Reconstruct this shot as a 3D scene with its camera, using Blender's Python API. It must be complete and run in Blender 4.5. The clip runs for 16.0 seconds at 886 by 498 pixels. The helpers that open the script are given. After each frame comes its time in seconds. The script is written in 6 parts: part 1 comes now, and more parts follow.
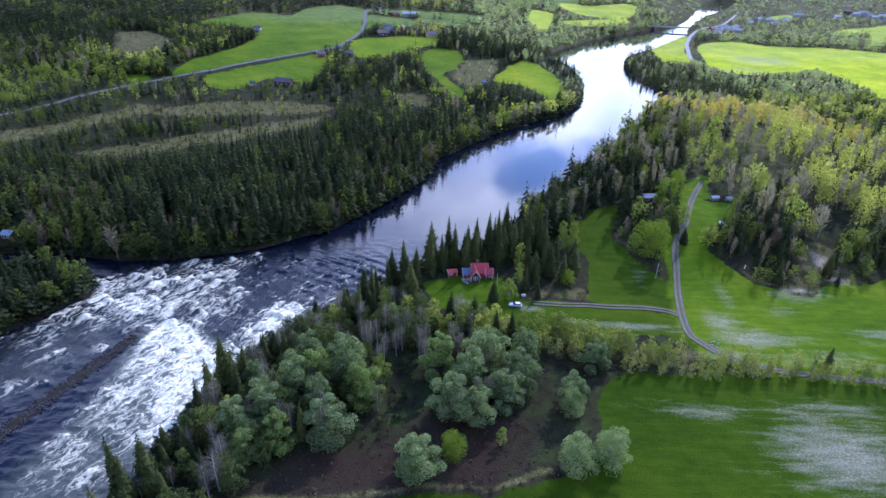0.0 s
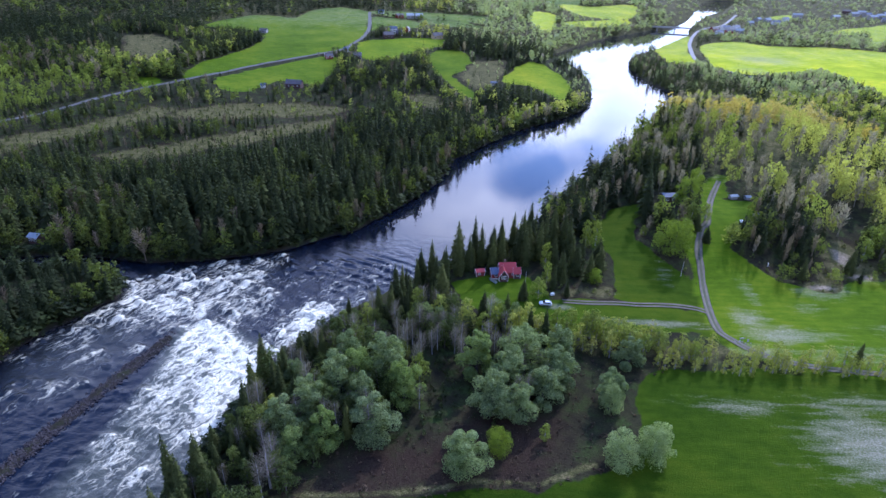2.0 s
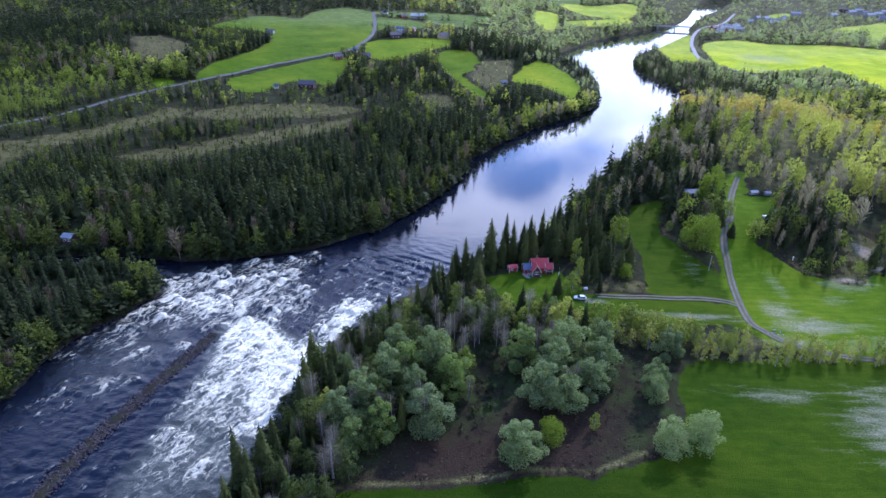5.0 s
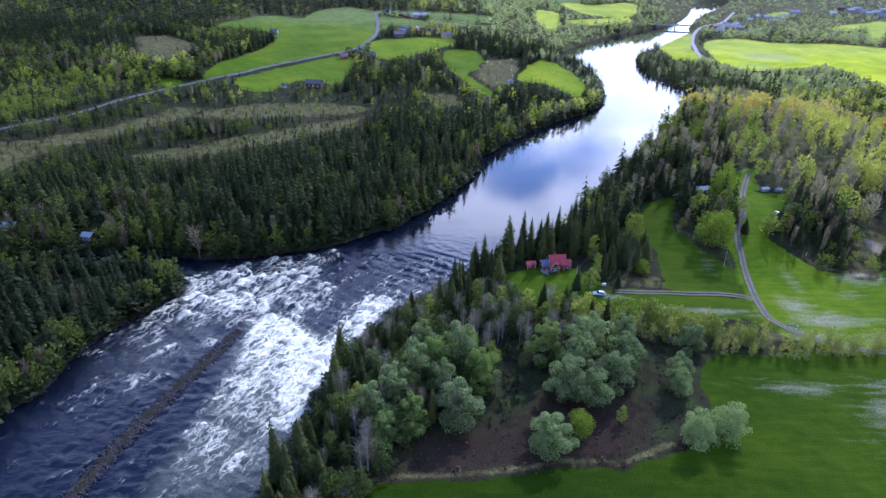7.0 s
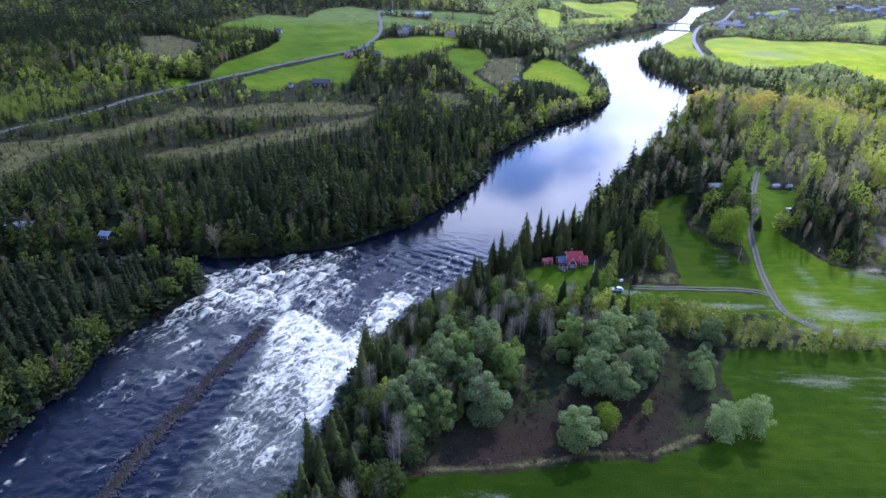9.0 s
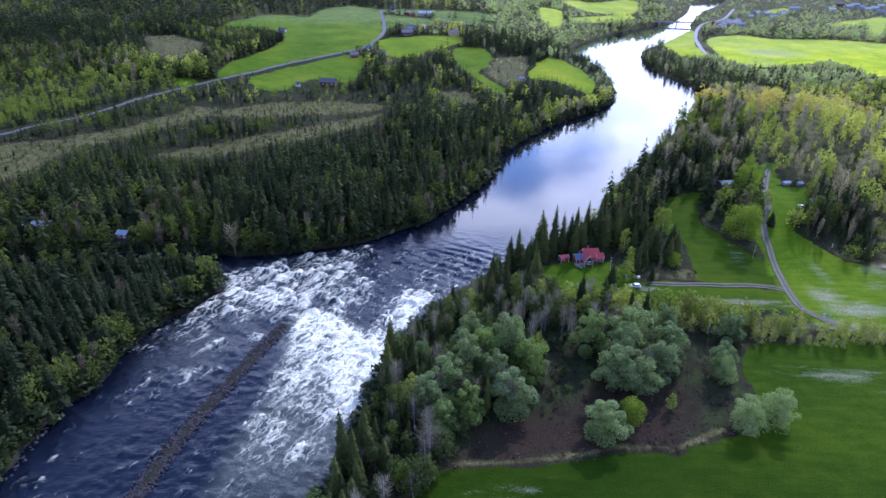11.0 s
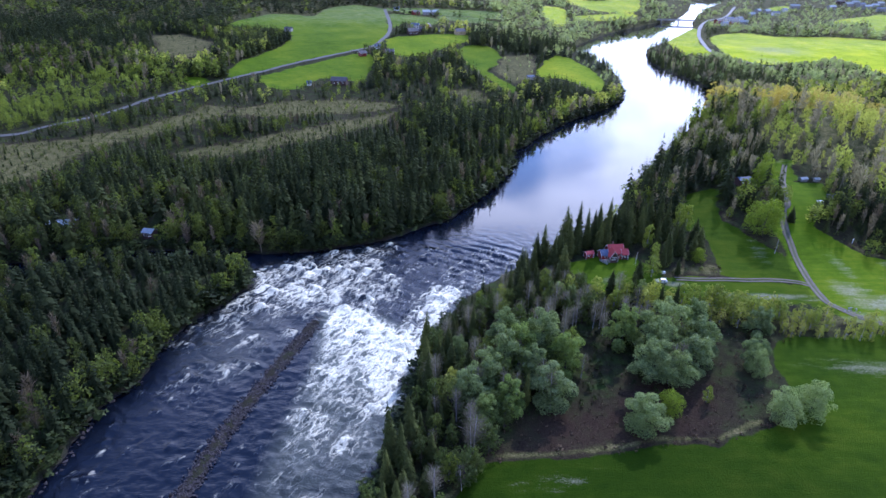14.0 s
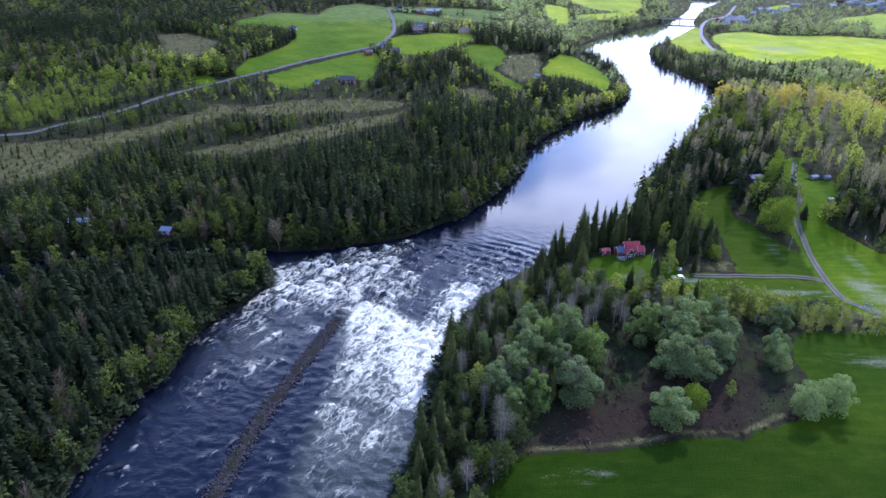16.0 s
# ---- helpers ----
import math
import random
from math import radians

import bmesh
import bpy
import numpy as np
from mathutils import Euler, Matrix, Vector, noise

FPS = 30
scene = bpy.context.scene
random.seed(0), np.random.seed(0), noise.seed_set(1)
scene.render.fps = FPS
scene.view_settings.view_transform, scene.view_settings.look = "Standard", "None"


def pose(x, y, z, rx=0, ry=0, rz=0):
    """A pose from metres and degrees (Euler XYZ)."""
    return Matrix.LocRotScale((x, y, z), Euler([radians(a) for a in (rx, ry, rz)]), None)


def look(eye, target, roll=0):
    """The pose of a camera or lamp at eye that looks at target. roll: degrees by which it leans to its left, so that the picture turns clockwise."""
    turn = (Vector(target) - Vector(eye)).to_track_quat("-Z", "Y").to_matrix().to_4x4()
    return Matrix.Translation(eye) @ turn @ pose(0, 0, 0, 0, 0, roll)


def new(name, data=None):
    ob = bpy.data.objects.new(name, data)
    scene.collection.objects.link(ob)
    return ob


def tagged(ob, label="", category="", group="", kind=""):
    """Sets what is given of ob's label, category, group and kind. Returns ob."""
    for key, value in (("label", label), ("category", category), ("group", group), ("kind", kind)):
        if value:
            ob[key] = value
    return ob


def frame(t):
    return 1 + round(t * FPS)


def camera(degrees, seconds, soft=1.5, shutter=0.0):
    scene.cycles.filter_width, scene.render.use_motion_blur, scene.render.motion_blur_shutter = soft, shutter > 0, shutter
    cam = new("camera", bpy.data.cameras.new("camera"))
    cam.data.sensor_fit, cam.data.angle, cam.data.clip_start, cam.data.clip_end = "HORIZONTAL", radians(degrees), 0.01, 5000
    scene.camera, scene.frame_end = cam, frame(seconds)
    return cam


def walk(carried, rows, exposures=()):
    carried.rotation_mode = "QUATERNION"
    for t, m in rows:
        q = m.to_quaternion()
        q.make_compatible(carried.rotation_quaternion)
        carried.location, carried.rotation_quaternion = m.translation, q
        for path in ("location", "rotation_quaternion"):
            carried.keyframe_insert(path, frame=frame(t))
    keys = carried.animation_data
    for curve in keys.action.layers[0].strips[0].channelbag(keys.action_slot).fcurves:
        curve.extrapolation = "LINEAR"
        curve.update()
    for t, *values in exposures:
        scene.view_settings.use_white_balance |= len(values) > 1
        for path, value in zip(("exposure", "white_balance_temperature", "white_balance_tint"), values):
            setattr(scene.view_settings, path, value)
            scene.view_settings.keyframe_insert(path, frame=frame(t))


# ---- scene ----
cam = camera(74.0, 16.0, soft=1.5)
# seconds, eye x y z, pitch, roll, heading
PATH = [
    (0, 39.293, 10.399, 116.052, -26.779, 1.372, 1.287),
    (1, 33.125, 9.356, 116.105, -26.696, 1.247, 1.130),
    (2, 27.440, 8.082, 116.192, -26.649, 1.148, 0.961),
    (3, 22.171, 6.675, 116.297, -26.630, 1.066, 0.787),
    (4, 17.255, 5.217, 116.405, -26.633, 0.996, 0.613),
    (5, 12.633, 3.776, 116.507, -26.651, 0.932, 0.445),
    (6, 8.250, 2.404, 116.592, -26.679, 0.871, 0.286),
    (7, 4.055, 1.138, 116.657, -26.713, 0.811, 0.138),
    (8, 0.001, 0.001, 116.698, -26.749, 0.749, 0.003),
    (9, -3.954, -1.000, 116.716, -26.786, 0.686, -0.119),
    (10, -7.850, -1.871, 116.715, -26.821, 0.623, -0.230),
    (11, -11.721, -2.636, 116.700, -26.855, 0.561, -0.331),
    (12, -15.597, -3.331, 116.682, -26.888, 0.505, -0.425),
    (13, -19.505, -4.008, 116.671, -26.920, 0.458, -0.518),
    (14, -23.468, -4.735, 116.684, -26.955, 0.427, -0.614),
    (15, -27.504, -5.593, 116.739, -26.996, 0.418, -0.720),
    (16, -31.627, -6.679, 116.855, -27.047, 0.440, -0.845),
]
def eye_pose(x, y, z, pitch, roll, yaw):
    return pose(x, y, z, 0, 0, yaw) @ pose(0, 0, 0, 90 + pitch) @ pose(0, 0, 0, 0, 0, roll)
walk(cam, [(t, eye_pose(*v)) for t, *v in PATH], [(0.0, 0.3, 5080.0, 25.0), (16.0, 0.3, 5080.0, 25.0)])

# ---- world, sun ----
CLOUD_GLOW = 1.95
SUN_HEADING, SUN_HEIGHT = 30.0, 36.0   # degrees to the right of straight ahead, degrees above the horizon
world = bpy.data.worlds.new("sky_world")
world.use_nodes = True
scene.world = world
wn, wl = world.node_tree.nodes, world.node_tree.links
wn.clear()
sky = wn.new("ShaderNodeTexSky")
sky.sky_type, sky.sun_disc = "NISHITA", False
sky.sun_elevation, sky.sun_rotation = radians(SUN_HEIGHT), radians(SUN_HEADING)
sky.air_density, sky.dust_density, sky.ozone_density = 1.0, 0.6, 1.5
coord = wn.new("ShaderNodeTexCoord")
# clouds lie in a flat layer: the view vector over its height
sep = wn.new("ShaderNodeSeparateXYZ")
lift = wn.new("ShaderNodeMath"); lift.operation = "ADD"; lift.inputs[1].default_value = 0.12
flat = wn.new("ShaderNodeVectorMath"); flat.operation = "DIVIDE"
comb = wn.new("ShaderNodeCombineXYZ")
cloud = wn.new("ShaderNodeTexNoise")
cloud.inputs["Scale"].default_value, cloud.inputs["Detail"].default_value, cloud.inputs["Roughness"].default_value = 1.15, 7.0, 0.55
ramp = wn.new("ShaderNodeValToRGB")
ramp.color_ramp.elements[0].position, ramp.color_ramp.elements[1].position = 0.37, 0.48
ramp.color_ramp.elements[0].color = (0.20, 0.20, 0.20, 1)
shade = wn.new("ShaderNodeTexNoise"); shade.inputs["Scale"].default_value, shade.inputs["Detail"].default_value = 2.6, 5.0
shade_ramp = wn.new("ShaderNodeValToRGB")
shade_ramp.color_ramp.elements[0].position, shade_ramp.color_ramp.elements[0].color = 0.38, (5.9, 6.6, 8.1, 1)
shade_ramp.color_ramp.elements[1].position, shade_ramp.color_ramp.elements[1].color = 0.58, (11.0, 11.2, 11.7, 1)
# clouds are brighter towards the sun
_h, _e = radians(SUN_HEADING), radians(SUN_HEIGHT)
sun_way = (math.sin(_h) * math.cos(_e), math.cos(_h) * math.cos(_e), math.sin(_e))
near_sun = wn.new("ShaderNodeVectorMath"); near_sun.operation = "DOT_PRODUCT"; near_sun.inputs[1].default_value = sun_way
glow = wn.new("ShaderNodeMath"); glow.operation = "POWER"; glow.inputs[1].default_value = 2.2
up_glow = wn.new("ShaderNodeMath"); up_glow.operation = "MULTIPLY_ADD"; up_glow.inputs[1].default_value, up_glow.inputs[2].default_value = CLOUD_GLOW, 0.82
clamp0 = wn.new("ShaderNodeMath"); clamp0.operation = "MAXIMUM"; clamp0.inputs[1].default_value = 0.0
lit = wn.new("ShaderNodeVectorMath"); lit.operation = "SCALE"
# a blue gap low over the upper river
gap = wn.new("ShaderNodeVectorMath"); gap.operation = "DISTANCE"; gap.inputs[1].default_value = (0.12, 0.938, 0.325)
gap_ramp = wn.new("ShaderNodeMapRange"); gap_ramp.inputs["From Min"].default_value, gap_ramp.inputs["From Max"].default_value = 0.01, 0.07
gap_ramp.inputs["To Min"].default_value, gap_ramp.inputs["To Max"].default_value = -0.22, 0.0
gap_sum = wn.new("ShaderNodeMath"); gap_sum.operation = "ADD"
thin = wn.new("ShaderNodeMapRange"); thin.inputs["From Min"].default_value, thin.inputs["From Max"].default_value = 0.46, 0.58
thin.inputs["To Min"].default_value, thin.inputs["To Max"].default_value = 1.0, 0.12
deep = wn.new("ShaderNodeMix"); deep.data_type, deep.blend_type = "RGBA", "MULTIPLY"; deep.inputs["Factor"].default_value = 1.0
deep.inputs["B"].default_value = (0.8, 1.22, 1.75, 1)
wl.new(sky.outputs["Color"], deep.inputs["A"])
cover_f = wn.new("ShaderNodeMath"); cover_f.operation = "MULTIPLY"
mixs = wn.new("ShaderNodeMix"); mixs.data_type = "RGBA"
back = wn.new("ShaderNodeBackground"); back.inputs["Strength"].default_value = 0.15
outw = wn.new("ShaderNodeOutputWorld")
wl.new(coord.outputs["Generated"], sep.inputs[0])
wl.new(sep.outputs["Z"], lift.inputs[0])
for k in "XYZ":
    wl.new(lift.outputs[0], comb.inputs[k])
wl.new(coord.outputs["Generated"], flat.inputs[0]); wl.new(comb.outputs[0], flat.inputs[1])
wl.new(flat.outputs[0], cloud.inputs["Vector"]); wl.new(flat.outputs[0], shade.inputs["Vector"])
wl.new(coord.outputs["Generated"], gap.inputs[0]); wl.new(gap.outputs["Value"], gap_ramp.inputs["Value"])
wl.new(cloud.outputs["Fac"], gap_sum.inputs[0]); wl.new(gap_ramp.outputs[0], gap_sum.inputs[1]); wl.new(gap_sum.outputs[0], ramp.inputs["Fac"])
wl.new(coord.outputs["Generated"], near_sun.inputs[0]); wl.new(near_sun.outputs["Value"], clamp0.inputs[0]); wl.new(clamp0.outputs[0], glow.inputs[0])
wl.new(glow.outputs[0], up_glow.inputs[0]); wl.new(up_glow.outputs[0], lit.inputs["Scale"]); wl.new(shade_ramp.outputs["Color"], lit.inputs[0])
wl.new(shade.outputs["Fac"], shade_ramp.inputs["Fac"])
wl.new(sep.outputs["Z"], thin.inputs["Value"]); wl.new(ramp.outputs["Color"], cover_f.inputs[0]); wl.new(thin.outputs[0], cover_f.inputs[1])
wl.new(cover_f.outputs[0], mixs.inputs["Factor"])
wl.new(deep.outputs["Result"], mixs.inputs["A"]); wl.new(lit.outputs[0], mixs.inputs["B"])
wl.new(mixs.outputs["Result"], back.inputs["Color"]); wl.new(back.outputs[0], outw.inputs["Surface"])

sun = new("sun", bpy.data.lights.new("sun", "SUN"))
sun.data.energy, sun.data.angle, sun.data.color = 3.1, radians(0.5), (1.0, 0.93, 0.82)
sun.matrix_world = look((0, 0, 300), (-300 * math.sin(_h) * math.cos(_e), -300 * math.cos(_h) * math.cos(_e), 300 - 300 * math.sin(_e)))

# ---- materials ----
def material(name):
    m = bpy.data.materials.new(name)
    m.use_nodes = True
    m.node_tree.nodes.clear()
    return m, m.node_tree.nodes, m.node_tree.links


def N(nodes, kind, **values):
    n = nodes.new("ShaderNode" + kind)
    for k, v in values.items():
        if k in n.inputs:
            n.inputs[k].default_value = v
    return n


def ramp_of(nodes, stops):
    r = nodes.new("ShaderNodeValToRGB")
    while len(r.color_ramp.elements) < len(stops):
        r.color_ramp.elements.new(0.5)
    for e, (p, c) in zip(r.color_ramp.elements, stops):
        e.position, e.color = p, (*c, 1) if len(c) == 3 else c
    return r


def mix(nodes, links, a, b, fac, blend="MIX"):
    m = nodes.new("ShaderNodeMix")
    m.data_type, m.blend_type = "RGBA", blend
    for sock, v in (("Factor", fac), ("A", a), ("B", b)):
        if isinstance(v, bpy.types.NodeSocket):
            links.new(v, m.inputs[sock])
        elif sock == "Factor":
            m.inputs[sock].default_value = v
        else:
            m.inputs[sock].default_value = (*v, 1)
    return m.outputs["Result"]


def maths(nodes, links, op, *args, clamp=False):
    m = nodes.new("ShaderNodeMath")
    m.operation, m.use_clamp = op, clamp
    for i, v in enumerate(args):
        if isinstance(v, bpy.types.NodeSocket):
            links.new(v, m.inputs[i])
        else:
            m.inputs[i].default_value = v
    return m.outputs[0]


def foliage(name, tones, translucent=0.35, per_tree=True, rough=0.65, grain=1.0):
    """Leaves: tones from dark to light by tree, grain by leaf."""
    m, n, l = material(name)
    r = ramp_of(n, [(i / max(1, len(tones) - 1), c) for i, c in enumerate(tones)])
    if per_tree:
        a = n.new("ShaderNodeAttribute"); a.attribute_name = "tint"
        l.new(a.outputs["Fac"], r.inputs["Fac"])
    else:
        o = n.new("ShaderNodeObjectInfo")
        l.new(o.outputs["Random"], r.inputs["Fac"])
    g = n.new("ShaderNodeNewGeometry")
    v = ramp_of(n, [(0, (1 - 0.38 * grain, 1 - 0.34 * grain, 1 - 0.4 * grain)), (1, (1 + 0.3 * grain, 1 + 0.28 * grain, 1 + 0.2 * grain))])
    l.new(g.outputs["Random Per Island"], v.inputs["Fac"])
    c = mix(n, l, r.outputs["Color"], v.outputs["Color"], 1.0, "MULTIPLY")
    tc = n.new("ShaderNodeTexCoord")
    nz = N(n, "TexNoise", Scale=0.9, Detail=3.0)
    l.new(tc.outputs["Object"], nz.inputs["Vector"])
    w = ramp_of(n, [(0.3, (0.72, 0.74, 0.72)), (0.7, (1.22, 1.2, 1.1))])
    l.new(nz.outputs["Fac"], w.inputs["Fac"])
    c = mix(n, l, c, w.outputs["Color"], 1.0, "MULTIPLY")
    d = N(n, "BsdfPrincipled", Roughness=rough)
    d.inputs["Specular IOR Level"].default_value = 0.10
    l.new(c, d.inputs["Base Color"])
    t = n.new("ShaderNodeBsdfTranslucent")
    l.new(mix(n, l, c, (1.25, 1.3, 0.6), 1.0, "MULTIPLY"), t.inputs["Color"])
    s = n.new("ShaderNodeMixShader"); s.inputs["Fac"].default_value = translucent
    o = n.new("ShaderNodeOutputMaterial")
    l.new(d.outputs[0], s.inputs[1]); l.new(t.outputs[0], s.inputs[2]); l.new(s.outputs[0], o.inputs["Surface"])
    return m


def solid(name, dark, light, scale=1.5, rough=0.7, metal=0.0, bump=0.0, stretch=(1, 1, 1), spread=(0.3, 0.7)):
    """A plain surface with grain at two sizes."""
    m, n, l = material(name)
    tc = n.new("ShaderNodeTexCoord")
    mp = n.new("ShaderNodeMapping"); mp.inputs["Scale"].default_value = stretch
    l.new(tc.outputs["Object"], mp.inputs["Vector"])
    a, b = N(n, "TexNoise", Scale=scale, Detail=5.0), N(n, "TexNoise", Scale=scale * 7, Detail=4.0)
    for x in (a, b):
        l.new(mp.outputs[0], x.inputs["Vector"])
    f = maths(n, l, "ADD", maths(n, l, "MULTIPLY", a.outputs["Fac"], 0.6), maths(n, l, "MULTIPLY", b.outputs["Fac"], 0.4))
    r = ramp_of(n, [(spread[0], dark), (spread[1], light)])
    l.new(f, r.inputs["Fac"])
    p = N(n, "BsdfPrincipled", Roughness=rough, Metallic=metal)
    l.new(r.outputs["Color"], p.inputs["Base Color"])
    if bump:
        bp = N(n, "Bump", Strength=bump, Distance=0.05)
        l.new(f, bp.inputs["Height"]); l.new(bp.outputs[0], p.inputs["Normal"])
    o = n.new("ShaderNodeOutputMaterial")
    l.new(p.outputs[0], o.inputs["Surface"])
    return m


SPRUCE_TONES = [(0.022, 0.030, 0.013), (0.037, 0.048, 0.017), (0.058, 0.070, 0.022), (0.094, 0.106, 0.030)]
BIRCH_TONES = [(0.062, 0.078, 0.026), (0.15, 0.185, 0.042), (0.23, 0.28, 0.060), (0.42, 0.43, 0.12)]
WILLOW_TONES = [(0.175, 0.225, 0.115), (0.21, 0.26, 0.135), (0.235, 0.29, 0.135), (0.20, 0.27, 0.075)]
mat_spruce = foliage("spruce_needles", SPRUCE_TONES, 0.2, rough=0.9, grain=0.7)
mat_spruce_one = foliage("spruce_needles_near", SPRUCE_TONES[1:], 0.2, per_tree=False, rough=0.9, grain=0.5)
mat_birch = foliage("birch_leaves", BIRCH_TONES, 0.48, grain=0.6)
mat_birch_one = foliage("birch_leaves_near", BIRCH_TONES[1:], 0.4, per_tree=False)
# leaves of distant trees: haze painted in as a paler, greyer green
mat_far_haze = foliage("far_haze_leaves", [(0.12, 0.16, 0.10), (0.20, 0.25, 0.15), (0.30, 0.35, 0.21), (0.37, 0.41, 0.26)], 0.6, grain=0.4)
mat_sapling_one = foliage("sapling_leaves", [(0.22, 0.26, 0.055), (0.30, 0.32, 0.08), (0.36, 0.35, 0.12)], 0.45, per_tree=False)
mat_olive_one = foliage("alder_new_leaves", [(0.060, 0.080, 0.030), (0.085, 0.115, 0.036), (0.13, 0.155, 0.045)], 0.35, per_tree=False)
mat_willow_one = foliage("willow_leaves", WILLOW_TONES, 0.45, per_tree=False)
mat_sallow_one = foliage("sallow_leaves", [(0.26, 0.32, 0.16), (0.30, 0.36, 0.18)], 0.45, per_tree=False)
mat_green_one = foliage("maple_leaves", [(0.17, 0.23, 0.028), (0.21, 0.28, 0.034)], 0.45, per_tree=False)
mat_gold = foliage("golden_catkins", [(0.42, 0.31, 0.06), (0.56, 0.42, 0.07), (0.50, 0.42, 0.15)], 0.4, grain=0.5)
mat_scrub = foliage("scrub_leaves", [(0.07, 0.075, 0.03), (0.10, 0.12, 0.035), (0.14, 0.16, 0.04)], 0.35)
mat_dark_leaf = foliage("alder_leaves", [(0.022, 0.030, 0.014), (0.035, 0.048, 0.018), (0.07, 0.09, 0.03)], 0.25)
mat_bracken = foliage("dead_bracken", [(0.050, 0.032, 0.026), (0.085, 0.058, 0.044), (0.12, 0.085, 0.06)], 0.2)
mat_twig = foliage("bare_twigs", [(0.12, 0.095, 0.09), (0.22, 0.185, 0.175), (0.33, 0.29, 0.265)], 0.35)
mat_twig_one = foliage("bare_twigs_near", [(0.13, 0.115, 0.11), (0.25, 0.225, 0.22)], 0.25, per_tree=False)
mat_bark = solid("bark", (0.035, 0.028, 0.022), (0.10, 0.085, 0.07), 3.0, 0.9, bump=0.5, stretch=(1, 1, 0.3))
mat_pale_bark = solid("pale_bark", (0.16, 0.15, 0.145), (0.42, 0.41, 0.40), 2.0, 0.85, stretch=(1, 1, 0.6))


def ground_material():
    m, n, l = material("ground")
    tc = n.new("ShaderNodeTexCoord")
    at = n.new("ShaderNodeAttribute"); at.attribute_name = "cover"
    sp = n.new("ShaderNodeSeparateColor"); l.new(at.outputs["Color"], sp.inputs[0])
    big, mid, fine = N(n, "TexNoise", Scale=0.025, Detail=4.0), N(n, "TexNoise", Scale=0.22, Detail=6.0, Roughness=0.6), N(n, "TexNoise", Scale=2.2, Detail=5.0, Roughness=0.65)
    for x in (big, mid, fine):
        l.new(tc.outputs["Object"], x.inputs["Vector"])
    # mown field: stripes of growth run with the drilling
    mp = n.new("ShaderNodeMapping"); mp.inputs["Scale"].default_value, mp.inputs["Rotation"].default_value = (0.09, 0.42, 1), (0, 0, radians(-4))
    l.new(tc.outputs["Object"], mp.inputs["Vector"])
    row = N(n, "TexNoise", Scale=1.0, Detail=5.0, Roughness=0.6); l.new(mp.outputs[0], row.inputs["Vector"])
    g = ramp_of(n, [(0.30, (0.036, 0.082, 0.003)), (0.5, (0.092, 0.152, 0.005)), (0.68, (0.175, 0.212, 0.010))])
    gm = maths(n, l, "ADD", maths(n, l, "MULTIPLY", big.outputs["Fac"], 0.45), maths(n, l, "ADD", maths(n, l, "MULTIPLY", row.outputs["Fac"], 0.3), maths(n, l, "MULTIPLY", mid.outputs["Fac"], 0.25)))
    l.new(gm, g.inputs["Fac"])
    # cloud shade and sunlight painted into the fields' green
    ca = n.new("ShaderNodeAttribute"); ca.attribute_name = "field_light"
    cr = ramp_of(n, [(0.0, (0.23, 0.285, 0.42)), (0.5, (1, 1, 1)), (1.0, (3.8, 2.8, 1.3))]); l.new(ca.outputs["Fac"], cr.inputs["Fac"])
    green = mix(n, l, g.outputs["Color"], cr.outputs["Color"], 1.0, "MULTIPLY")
    # worn straw in the field
    straw = ramp_of(n, [(0.3, (0.19, 0.17, 0.10)), (0.7, (0.42, 0.39, 0.33))]); l.new(fine.outputs["Fac"], straw.inputs["Fac"])
    wear = maths(n, l, "ADD", maths(n, l, "MULTIPLY", row.outputs["Fac"], 0.68), maths(n, l, "MULTIPLY", fine.outputs["Fac"], 0.32))
    wear = maths(n, l, "ADD", wear, maths(n, l, "MULTIPLY", sp.outputs["Green"], 0.55))
    wr = ramp_of(n, [(0.70, (0, 0, 0)), (1.16, (0.6, 0.6, 0.6))]); l.new(wear, wr.inputs["Fac"])
    field = mix(n, l, green, straw.outputs["Color"], wr.outputs["Color"])
    # rough floor of woods and clearings
    fl = ramp_of(n, [(0.3, (0.020, 0.017, 0.012)), (0.5, (0.034, 0.034, 0.016)), (0.7, (0.040, 0.062, 0.016))]); l.new(mid.outputs["Fac"], fl.inputs["Fac"])
    hh = ramp_of(n, [(0.25, (0.022, 0.014, 0.011)), (0.5, (0.039, 0.026, 0.018)), (0.75, (0.031, 0.041, 0.014))])
    hm = maths(n, l, "ADD", maths(n, l, "MULTIPLY", mid.outputs["Fac"], 0.5), maths(n, l, "MULTIPLY", fine.outputs["Fac"], 0.5)); l.new(hm, hh.inputs["Fac"])
    rough = mix(n, l, fl.outputs["Color"], hh.outputs["Color"], sp.outputs["Blue"])
    dry = ramp_of(n, [(0.30, (0.042, 0.046, 0.017)), (0.5, (0.095, 0.092, 0.032)), (0.66, (0.165, 0.135, 0.068)), (0.76, (0.30, 0.245, 0.14))]); l.new(hm, dry.inputs["Fac"])
    ds = ramp_of(n, [(0.30, (0, 0, 0)), (0.62, (1, 1, 1))]); l.new(maths(n, l, "ADD", sp.outputs["Green"], maths(n, l, "MULTIPLY", maths(n, l, "SUBTRACT", mid.outputs["Fac"], 0.5), 0.8)), ds.inputs["Fac"])
    rough = mix(n, l, rough, dry.outputs["Color"], ds.outputs["Color"])
    # bare dry earth with bleached grass
    tan = ramp_of(n, [(0.3, (0.17, 0.135, 0.085)), (0.7, (0.40, 0.33, 0.23))]); l.new(fine.outputs["Fac"], tan.inputs["Fac"])
